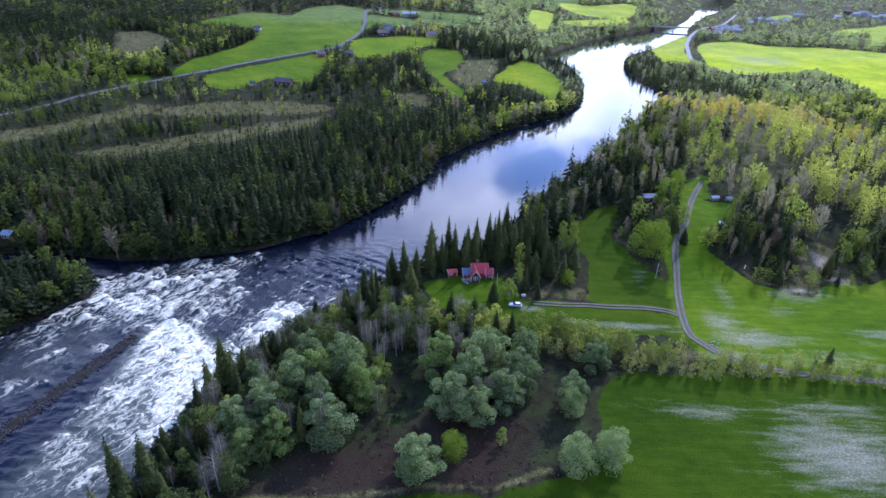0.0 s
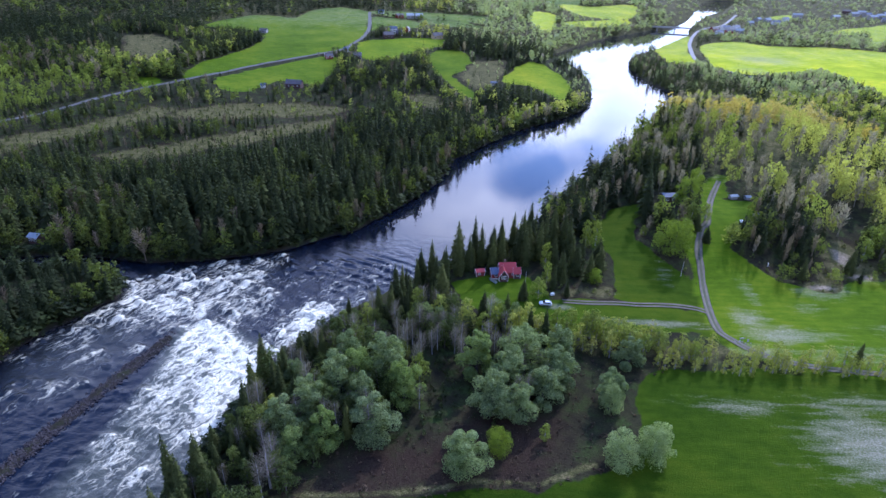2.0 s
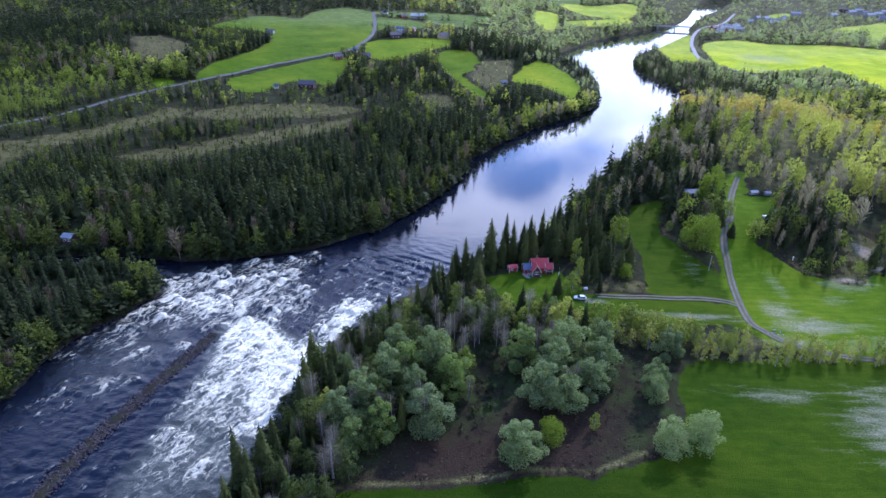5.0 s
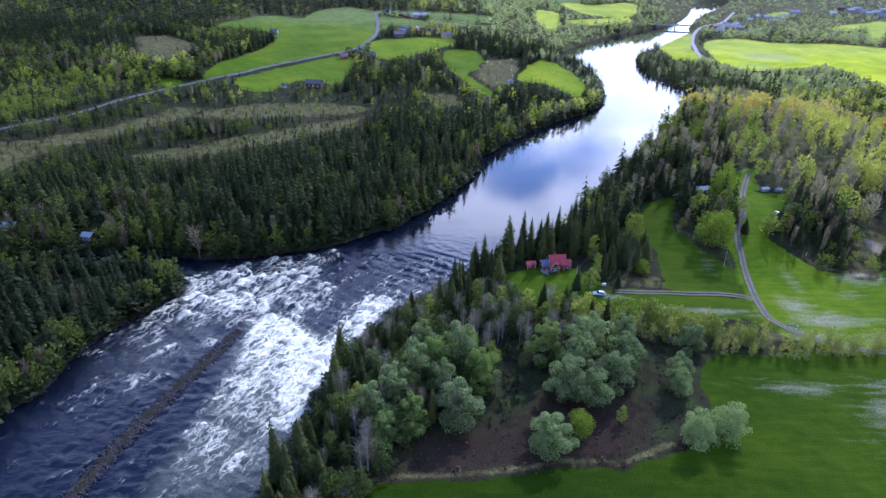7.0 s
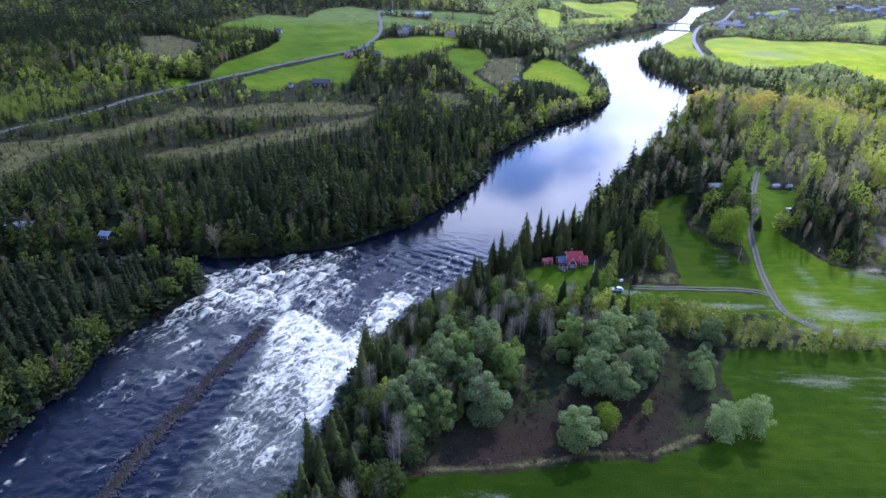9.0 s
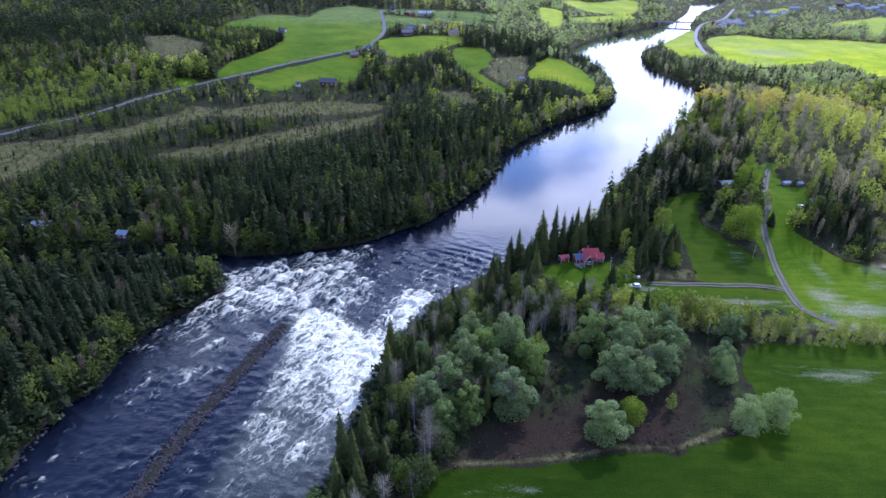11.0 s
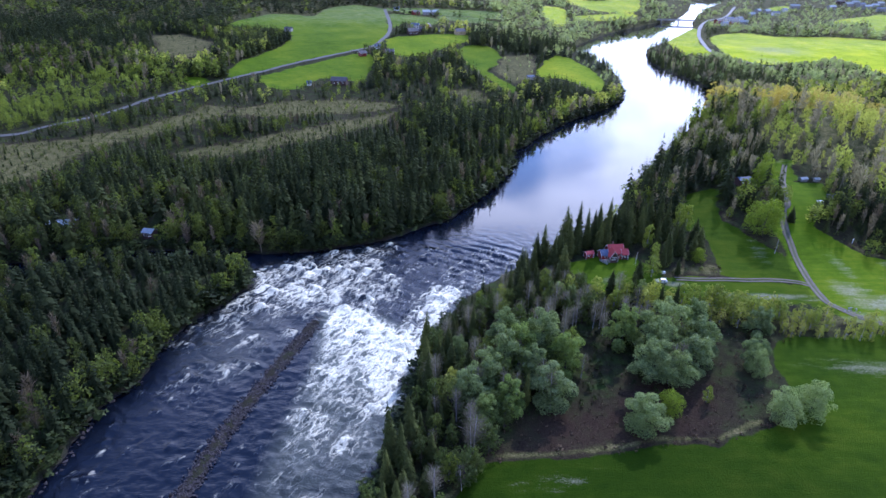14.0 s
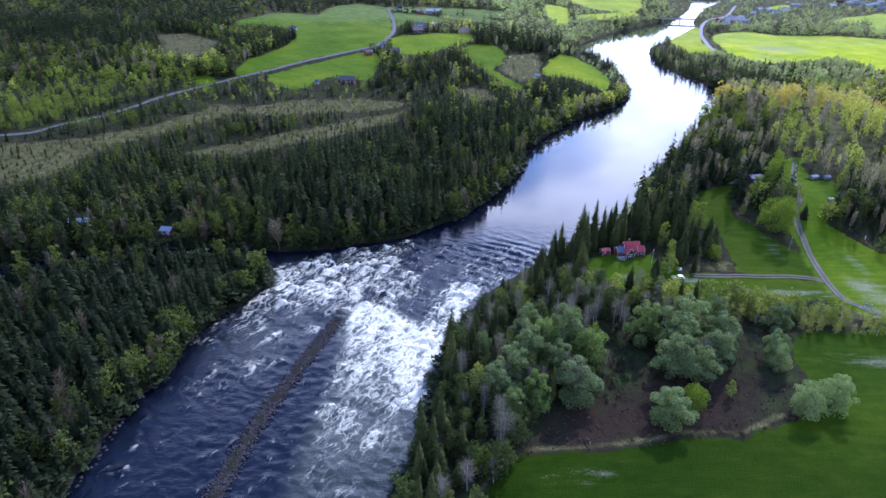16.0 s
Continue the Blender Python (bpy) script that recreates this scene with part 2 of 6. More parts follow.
    tf = maths(n, l, "MULTIPLY", maths(n, l, "SUBTRACT", maths(n, l, "ADD", sp.outputs["Green"], maths(n, l, "MULTIPLY", maths(n, l, "SUBTRACT", mid.outputs["Fac"], 0.5), 0.5)), 0.70), 4.0, clamp=True)
    rough = mix(n, l, rough, tan.outputs["Color"], tf)
    # ragged border of the field
    edge = maths(n, l, "ADD", sp.outputs["Red"], maths(n, l, "MULTIPLY", maths(n, l, "SUBTRACT", mid.outputs["Fac"], 0.5), 0.7))
    er = ramp_of(n, [(0.42, (0, 0, 0)), (0.58, (1, 1, 1))]); l.new(edge, er.inputs["Fac"])
    c = mix(n, l, rough, field, er.outputs["Color"])
    # wet dark stones at the waterline
    ps = n.new("ShaderNodeSeparateXYZ"); l.new(tc.outputs["Object"], ps.inputs[0])
    hz = maths(n, l, "ADD", ps.outputs["Z"], maths(n, l, "MULTIPLY", maths(n, l, "SUBTRACT", fine.outputs["Fac"], 0.5), 1.2))
    wet = ramp_of(n, [(0.0, (1, 1, 1)), (1.0, (0, 0, 0))]); l.new(maths(n, l, "DIVIDE", hz, 1.1, clamp=True), wet.inputs["Fac"])
    c = mix(n, l, c, (0.026, 0.023, 0.021), wet.outputs["Color"])
    gr = ramp_of(n, [(0.3, (0.55, 0.58, 0.55)), (0.7, (1.4, 1.38, 1.4))]); l.new(fine.outputs["Fac"], gr.inputs["Fac"])
    gf = maths(n, l, "SUBTRACT", 1.0, maths(n, l, "MULTIPLY", er.outputs["Color"], 0.72))
    c = mix(n, l, c, mix(n, l, (1, 1, 1), gr.outputs["Color"], gf), 1.0, "MULTIPLY")
    p = N(n, "BsdfPrincipled", Roughness=0.95); p.inputs["Specular IOR Level"].default_value = 0.03
    l.new(c, p.inputs["Base Color"])
    b = N(n, "Bump", Strength=0.7, Distance=0.35); l.new(fine.outputs["Fac"], b.inputs["Height"]); l.new(b.outputs[0], p.inputs["Normal"])
    o = n.new("ShaderNodeOutputMaterial"); l.new(p.outputs[0], o.inputs["Surface"])
    return m


def water_material():
    m, n, l = material("river_water")
    tc = n.new("ShaderNodeTexCoord")
    at = n.new("ShaderNodeAttribute"); at.attribute_name = "foam"
    sp = n.new("ShaderNodeSeparateColor"); l.new(at.outputs["Color"], sp.inputs[0])
    foam, chop = sp.outputs["Red"], sp.outputs["Green"]
    mp = n.new("ShaderNodeMapping"); mp.vector_type = "POINT"; mp.inputs["Rotation"].default_value = (0, 0, radians(30))
    l.new(tc.outputs["Object"], mp.inputs["Vector"])
    wob2 = N(n, "TexNoise", Scale=0.30, Detail=3.0, Roughness=0.6); l.new(mp.outputs[0], wob2.inputs["Vector"])
    # torn cells, a little longer along the current
    ms = n.new("ShaderNodeMapping"); ms.inputs["Scale"].default_value = (0.62, 0.30, 0.5)
    l.new(mp.outputs[0], ms.inputs["Vector"])
    wv = n.new("ShaderNodeVectorMath"); wv.operation = "MULTIPLY_ADD"; wv.inputs[1].default_value = (1.6, 1.6, 0)
    l.new(wob2.outputs["Color"], wv.inputs[0]); l.new(ms.outputs[0], wv.inputs[2])
    a = N(n, "TexNoise", Scale=0.75, Detail=4.0, Roughness=0.55); l.new(wv.outputs[0], a.inputs["Vector"])
    fine = N(n, "TexNoise", Scale=3.2, Detail=4.0, Roughness=0.6); l.new(wv.outputs[0], fine.inputs["Vector"])
    n2 = fine.outputs["Fac"]
    # threads of foam: ridges of the torn noise
    ridge = maths(n, l, "SUBTRACT", 1.0, maths(n, l, "MULTIPLY", maths(n, l, "ABSOLUTE", maths(n, l, "SUBTRACT", a.outputs["Fac"], 0.5)), 7.0), clamp=True)
    b2 = N(n, "TexNoise", Scale=0.34, Detail=6.0, Roughness=0.6); l.new(wv.outputs[0], b2.inputs["Vector"])
    f = maths(n, l, "ADD", maths(n, l, "MULTIPLY", maths(n, l, "SUBTRACT", ridge, 0.58), 0.48), maths(n, l, "MULTIPLY", maths(n, l, "SUBTRACT", n2, 0.5), 0.30))
    f = maths(n, l, "ADD", f, maths(n, l, "MULTIPLY", maths(n, l, "SUBTRACT", b2.outputs["Fac"], 0.5), 1.25))
    f = maths(n, l, "ADD", f, foam)
    fr = ramp_of(n, [(0.34, (0, 0, 0)), (0.50, (0.30, 0.30, 0.30)), (0.68, (0.72, 0.72, 0.72)), (0.92, (0.97, 0.97, 0.97))]); l.new(f, fr.inputs["Fac"])
    gate = maths(n, l, "MULTIPLY", fr.outputs["Color"], maths(n, l, "MULTIPLY", foam, 9.0, clamp=True))
    # relief: long swell from the mesh, ripples here
    rip, rip2 = N(n, "TexNoise", Scale=1.1, Detail=3.0, Roughness=0.55), N(n, "TexNoise", Scale=2.9, Detail=2.0, Roughness=0.5)
    mp2 = n.new("ShaderNodeMapping"); mp2.inputs["Rotation"].default_value, mp2.inputs["Scale"].default_value = (0, 0, radians(28)), (0.7, 1.0, 1)
    l.new(tc.outputs["Object"], mp2.inputs["Vector"])
    l.new(mp2.outputs[0], rip.inputs["Vector"]); l.new(mp2.outputs[0], rip2.inputs["Vector"])
    hgt = maths(n, l, "ADD", rip.outputs["Fac"], maths(n, l, "MULTIPLY", rip2.outputs["Fac"], 0.6))
    bp = N(n, "Bump", Distance=0.6)
    l.new(hgt, bp.inputs["Height"])
    l.new(maths(n, l, "ADD", 0.006, maths(n, l, "MULTIPLY", chop, 0.45)), bp.inputs["Strength"])
    w = N(n, "BsdfPrincipled", Roughness=0.03, IOR=1.333)
    # air in the water turns it milky below the drop
    milk = maths(n, l, "MULTIPLY", sp.outputs["Blue"], maths(n, l, "ADD", 0.25, a.outputs["Fac"]))
    l.new(mix(n, l, (0.004, 0.006, 0.012), (0.14, 0.15, 0.105), milk), w.inputs["Base Color"])
    l.new(bp.outputs[0], w.inputs["Normal"])
    hf = maths(n, l, "ADD", f, maths(n, l, "MULTIPLY", n2, 0.5))
    bf = N(n, "Bump", Strength=0.9, Distance=0.9); l.new(hf, bf.inputs["Height"])
    d = N(n, "BsdfPrincipled", Roughness=0.6)
    fc = ramp_of(n, [(0.46, (0.22, 0.23, 0.20)), (0.60, (0.50, 0.47, 0.34)), (0.9, (0.88, 0.83, 0.62))]); l.new(f, fc.inputs["Fac"])
    l.new(fc.outputs["Color"], d.inputs["Base Color"]); l.new(bf.outputs[0], d.inputs["Normal"])
    s = n.new("ShaderNodeMixShader"); l.new(gate, s.inputs["Fac"]); l.new(w.outputs[0], s.inputs[1]); l.new(d.outputs[0], s.inputs[2])
    o = n.new("ShaderNodeOutputMaterial"); l.new(s.outputs[0], o.inputs["Surface"])
    return m


mat_ground, mat_water = ground_material(), water_material()
mat_gravel = solid("gravel", (0.085, 0.076, 0.050), (0.175, 0.150, 0.105), 0.35, 0.95, bump=0.4)
mat_verge = solid("track_bed", (0.045, 0.060, 0.018), (0.10, 0.098, 0.050), 0.4, 0.95, bump=0.4)
mat_pale_road = solid("pale_road", (0.19, 0.18, 0.17), (0.31, 0.295, 0.28), 0.5, 0.9)
mat_asphalt = solid("asphalt", (0.052, 0.050, 0.046), (0.095, 0.092, 0.086), 0.6, 0.85)
mat_rock = solid("wet_rock", (0.012, 0.010, 0.011), (0.040, 0.030, 0.032), 0.8, 0.82, bump=0.6)

# ---- the lie of the land ----
LEFT_BANK = [(-420, 60), (-300, 140), (-220, 200), (-160, 220), (-119, 222), (-90, 220), (-60, 227), (-37, 241), (-12, 265), (8, 302),
             (20, 332), (27, 362), (55, 410), (82, 447), (110, 475), (133, 506), (148, 545), (165, 632), (165, 720), (150, 775),
             (147, 800), (170, 845), (240, 965), (316, 1062), (420, 1190), (515, 1360), (600, 1560), (800, 2000)]
RIGHT_BANK = [(900, 1950), (690, 1560), (600, 1400), (530, 1295), (450, 1150), (410, 1045), (310, 890), (258, 818), (228, 720), (224, 650),
              (232, 600), (236, 545), (230, 508), (214, 489), (190, 450), (160, 400), (130, 352), (105, 322), (88, 300), (74, 275), (62, 252),
              (50, 238), (38, 228), (22, 216), (11, 207), (-1, 195), (-8, 189), (-17, 176), (-25, 160), (-31, 142), (-34, 123), (-37, 106), (-41, 92),
              (-50, 40), (-60, -100), (-70, -300)]
ISLAND = [(-160, -300), (-130, -100), (-124, 40), (-121, 94), (-119, 103), (-119, 118), (-118, 127), (-113, 136), (-114, 146), (-112, 158), (-108, 170), (-102, 180), (-97, 190), (-98, 200),
          (-108, 208), (-125, 211), (-160, 206), (-210, 185), (-290, 122), (-400, 30), (-500, -300)]
RIVER = LEFT_BANK + RIGHT_BANK + [(-160, -300), (-500, -300)]


def smooth(points, closed=True, steps=4):
    """A rounded line through the points."""
    p = np.array(points, float)
    n, out = len(p), []
    for i in range(n if closed else n - 1):
        a, b, c, d = (p[(i + k) % n] if closed else p[min(max(i + k, 0), n - 1)] for k in (-1, 0, 1, 2))
        for s in np.arange(steps) / steps:
            out.append(0.5 * (2 * b + (c - a) * s + (2 * a - 5 * b + 4 * c - d) * s * s + (3 * b - a - 3 * c + d) * s ** 3))
    return np.array(out if closed else out + [p[-1]])


def line_distance(x, y, line, closed=True):
    q = np.array(line, float)
    r = np.roll(q, -1, 0) if closed else q[1:]
    q = q if closed else q[:-1]
    best = np.full(x.shape, 1e12)
    for (ax, ay), (bx, by) in zip(q, r):
        dx, dy = bx - ax, by - ay
        s = np.clip(((x - ax) * dx + (y - ay) * dy) / (dx * dx + dy * dy + 1e-9), 0, 1)
        best = np.minimum(best, (x - ax - s * dx) ** 2 + (y - ay - s * dy) ** 2)
    return np.sqrt(best)


def inside(x, y, line):
    q = np.array(line, float)
    r, odd = np.roll(q, -1, 0), np.zeros(x.shape, bool)
    for (ax, ay), (bx, by) in zip(q, r):
        if ay != by:
            odd ^= ((ay > y) != (by > y)) & (x < (bx - ax) * (y - ay) / (by - ay) + ax)
    return odd


def area(x, y, line):
    """Distance to the border, positive inside."""
    return line_distance(x, y, line) * np.where(inside(x, y, line), 1, -1)


def vnoise(x, y, size, seed=0):
    """Smooth value noise from -1 to 1."""
    x, y = np.asarray(x, float) / size + seed * 17.3, np.asarray(y, float) / size - seed * 9.1
    i, j = np.floor(x).astype(np.int64), np.floor(y).astype(np.int64)
    u, v = x - i, y - j
    u, v = u * u * (3 - 2 * u), v * v * (3 - 2 * v)

    def h(a, b):
        k = (a * 374761393 + b * 668265263 + seed * 1442695) & 0xFFFFFFFF
        k = ((k ^ (k >> 13)) * 1274126177) & 0xFFFFFFFF
        return ((k ^ (k >> 16)) & 0xFFFF) / 32767.5 - 1
    return (h(i, j) * (1 - u) + h(i + 1, j) * u) * (1 - v) + (h(i, j + 1) * (1 - u) + h(i + 1, j + 1) * u) * v


RIVER_S, ISLAND_S = smooth(RIVER[:-2]), smooth(ISLAND)
MID = [(-160, -300), (-60, 40), (-60, 150), (-10, 230), (60, 340), (190, 520), (200, 760), (400, 1120), (620, 1500), (860, 2000), (2200, 4600)]
MID_LEFT = MID + [(-6000, 4600), (-6000, -300)]

WEIR = [(-64.8, 170.4), (-70.2, 153.8), (-75.0, 137.2), (-79.0, 122.2), (-82.0, 108.7), (-83.6, 96.7), (-86.6, 80.7), (-89.6, 51.7)]
WEIR_LINE = smooth(WEIR, closed=False)


def shore(x, y):
    """Metres from the water's edge, positive on land."""
    wob = 1.3 * vnoise(x, y, 9, 3) + 0.6 * vnoise(x, y, 3.5, 4)
    river = area(x, y, RIVER_S) + wob
    isl = area(x, y, ISLAND_S) + wob
    return np.maximum(-river, isl)


def height(x, y, d=None):
    x, y = np.asarray(x, float), np.asarray(y, float)
    if d is None:
        d = shore(x, y)
    left = np.clip(area(x, y, MID_LEFT) / 40 + 0.5, 0, 1)
    land = 1.5 * (1 - np.exp(-np.maximum(d, 0) / 3.0))
    dl = np.maximum(d, 0)
    zl = 1.6 * (1 - np.exp(-dl / 14)) + 0.062 * np.minimum(dl, 150) + 0.030 * np.clip(dl - 150, 0, 300) + (0.042 * np.clip(y - 430, 0, 520) + 0.015 * np.clip(y - 950, 0, 500)) * (1 - np.exp(-dl / 35))
    zr = 0.5 * (1 - np.exp(-dl / 20)) + 3.2 * np.exp(-(((x - 56) / 34) ** 2 + ((y - 205) / 36) ** 2) / 2) + 5.2 * np.exp(-(((x - 138) / 28) ** 2 + ((y - 250) / 20) ** 2) / 2)
    zr = zr + 22 * np.exp(-(((x - 208) / 62) ** 2 + ((y - 362) / 72) ** 2) / 2) + 4 * np.exp(-(((x - 130) / 30) ** 2 + ((y - 290) / 40) ** 2) / 2) + 0.03 * np.clip(y - 850, 0, 900)
    bumps = 0.5 * vnoise(x, y, 40, 1) + 0.25 * vnoise(x, y, 13, 2) + 1.5 * vnoise(x, y, 160, 5) * np.clip(dl / 100, 0, 1)
    z = land + zl * left + zr * (1 - left) + bumps * np.clip(d / 15, 0, 1)
    z = np.where(d > 0, z, np.maximum(-3.0, 0.45 * d))
    # the stone weir's low back
    w = line_distance(x, y, WEIR_LINE, False)
    return np.maximum(z, np.where(w < 8, 0.40 - (w / 3.1) ** 2 + 0.25 * vnoise(x, y, 2.2, 40), -3.0))

# ---- fields, clearings, ways ----
FIELDS = {
    "upper_meadow": [(-204, 507), (-206, 559), (-185, 649), (-197, 725), (-238, 751), (-281, 758), (-265, 832), (-237, 866), (-191, 855), (-188, 907), (-155, 963), (-106, 933), (-93, 833), (-83, 748), (-86, 669), (-113, 630), (-150, 582), (-179, 526), (-194, 504)],
    "lower_meadow": [(-175, 510), (-146, 561), (-118, 604), (-102, 616), (-87, 603), (-87, 520), (-106, 515), (-122, 517), (-133, 492), (-142, 476), (-159, 479)],
    "farm_meadow": [(-78, 697), (-58, 719), (-18, 745), (10, 749), (11, 703), (-19, 651), (-42, 614), (-65, 611), (-78, 649)],
    "far_strip": [(-20, 886), (31, 884), (67, 866), (14, 845), (-20, 861)],
    "yard_meadow": [(-91, 889), (-72, 885), (-27, 861), (-28, 806), (-65, 815), (-77, 768), (-85, 834)],
    "middle_meadow": [(2, 668), (32, 674), (41, 639), (35, 590), (23, 567), (43, 517), (38, 496), (22, 535), (9, 572), (0, 617)],
    "cape_meadow": [(72, 578), (103, 660), (120, 649), (132, 614), (134, 567), (120, 520), (107, 534), (94, 550), (71, 554)],
    "far_shore_meadow": [(220, 1181), (278, 1190), (375, 1277), (338, 1140), (266, 1074), (221, 1078)],
    "point_meadow": [(306, 879), (371, 1026), (395, 1006), (362, 911), (335, 829), (320, 759), (287, 756), (293, 819)],
    "wide_meadow": [(387, 922), (437, 955), (462, 948), (492, 915), (576, 911), (623, 884), (647, 828), (435, 545), (442, 617), (446, 658), (450, 722), (394, 697), (340, 693), (331, 731), (351, 811), (366, 871)],
    "shore_meadow": [(152, 1056), (186, 1048), (179, 978), (159, 924), (136, 933)],
    "lawn": [(85, 240), (96, 262), (106, 273), (120, 270), (107, 244), (112, 229), (121, 195), (91, 192), (90, 208), (94, 224)],
    "pasture": [(136, 269), (147, 277), (153, 265), (143, 243), (142, 234), (149, 224), (157, 213), (172, 206), (182, 212), (202, 215), (215, 222), (262, 228), (262, 150), (174, 160), (147, 163), (126, 175), (124, 189), (127, 204), (131, 219), (134, 232)],
    "yard_lawn": [(138, 248), (147, 269), (156, 275), (169, 275), (167, 265), (158, 252), (147, 238), (139, 233), (139, 241)],
    "house_lawn": [(28, 202), (40, 208), (58, 207), (63, 190), (50, 177), (36, 184)],
    "strip_lawn": [(59, 192), (90, 191), (121, 187), (122, 178), (101, 175), (71, 174), (59, 178)],
    "near_field": [(-45, 20), (-30, 70), (-18, 90), (-11, 100), (0, 104), (16, 105), (47, 108), (70, 115), (77, 120), (79, 132), (82, 147), (98, 156), (122, 157), (172, 154), (330, 150), (330, 20)],
    "hilltop_meadow": [(-107, 930), (-58, 952), (66, 954), (57, 893), (-29, 893), (-73, 901)],
    "back_strip": [(-235, 498), (-212, 495), (-208, 481), (-220, 475)],
    "town_green": [(768, 1146), (817, 1172), (663, 942), (653, 962)],
    "town_lawn": [(653, 1285), (707, 1319), (681, 1259), (637, 1236)],
    "left_glade": [(153, 950), (174, 956), (164, 916), (143, 890)],
    "bank_meadow": [(196, 997), (319, 1110), (319, 1093), (234, 1003), (195, 972)],
    "right_far": [(640, 1040), (760, 1090), (860, 1180), (720, 1130)],
    "plough_land": [(203, 1311), (277, 1372), (268, 1260), (219, 1113), (181, 1142)],
}
CLEARINGS = [
    [(-297, 328), (-283, 336), (-244, 350), (-218, 370), (-199, 406), (-191, 428), (-168, 422), (-170, 400), (-190, 373), (-206, 351), (-221, 331), (-229, 310), (-234, 287), (-247, 279), (-261, 275)],
    [(-180, 328), (-152, 344), (-117, 371), (-92, 399), (-70, 419), (-55, 436), (-57, 409), (-74, 383), (-99, 352), (-126, 333), (-149, 322), (-170, 319)],
    [(-168, 422), (-141, 444), (-100, 455), (-65, 456), (-47, 451), (-71, 426), (-109, 410), (-141, 396), (-170, 400)],
    [(-339, 681), (-307, 690), (-259, 648), (-248, 585), (-260, 555), (-297, 590)],
    [(28, 564), (43, 634), (80, 656), (74, 591), (62, 542), (47, 523)],
    [(-20, 500), (10, 505), (22, 470), (5, 462)],
    [(-8, 103), (0, 118), (24, 124), (40, 140), (64, 132), (66, 151), (93, 151), (90, 126), (72, 118), (40, 108)],
    [(46, 124), (60, 146), (72, 159), (99, 159), (94, 130), (84, 122), (62, 117)],
    [(66, 193), (69, 201), (84, 204), (93, 201), (92, 193)],
    [(96, 264), (113, 247), (111, 231), (123, 198), (114, 204), (99, 237)],
    [(150, 224), (158, 213), (172, 206), (180, 212), (202, 215), (210, 226), (200, 232), (200, 244), (189, 244), (179, 222), (167, 212), (156, 222)],
    [(180, 296), (187, 316), (209, 317), (206, 296), (190, 288)],
    [(230, 290), (240, 306), (254, 303), (240, 280)],
]
LEFT_ROAD = [(-480, 290), (-370, 330), (-291, 349), (-274, 366), (-261, 382), (-252, 399), (-244, 419), (-234, 442), (-217, 468), (-194, 503), (-179, 526), (-149, 576), (-114, 624), (-92, 655), (-82, 722), (-85, 798), (-96, 884), (-102, 929)]
TRACK = [(163, 296), (150, 272), (140, 249), (136, 244), (131, 232), (128, 219), (124, 204), (121, 189), (120, 179), (122, 174), (126, 168), (133, 163), (145, 159), (173, 157), (230, 156)]
BRANCH = [(120, 190), (116, 192), (108, 193), (97, 192), (87, 192), (77, 191), (68, 191)]
RIGHT_ROAD = [(590, 1300), (500, 1140), (453, 1097), (412, 1027), (372, 934), (349, 862), (330, 793), (328, 761), (329, 727), (380, 590)]
FIELD_S = {k: smooth(v, steps=3) for k, v in FIELDS.items()}


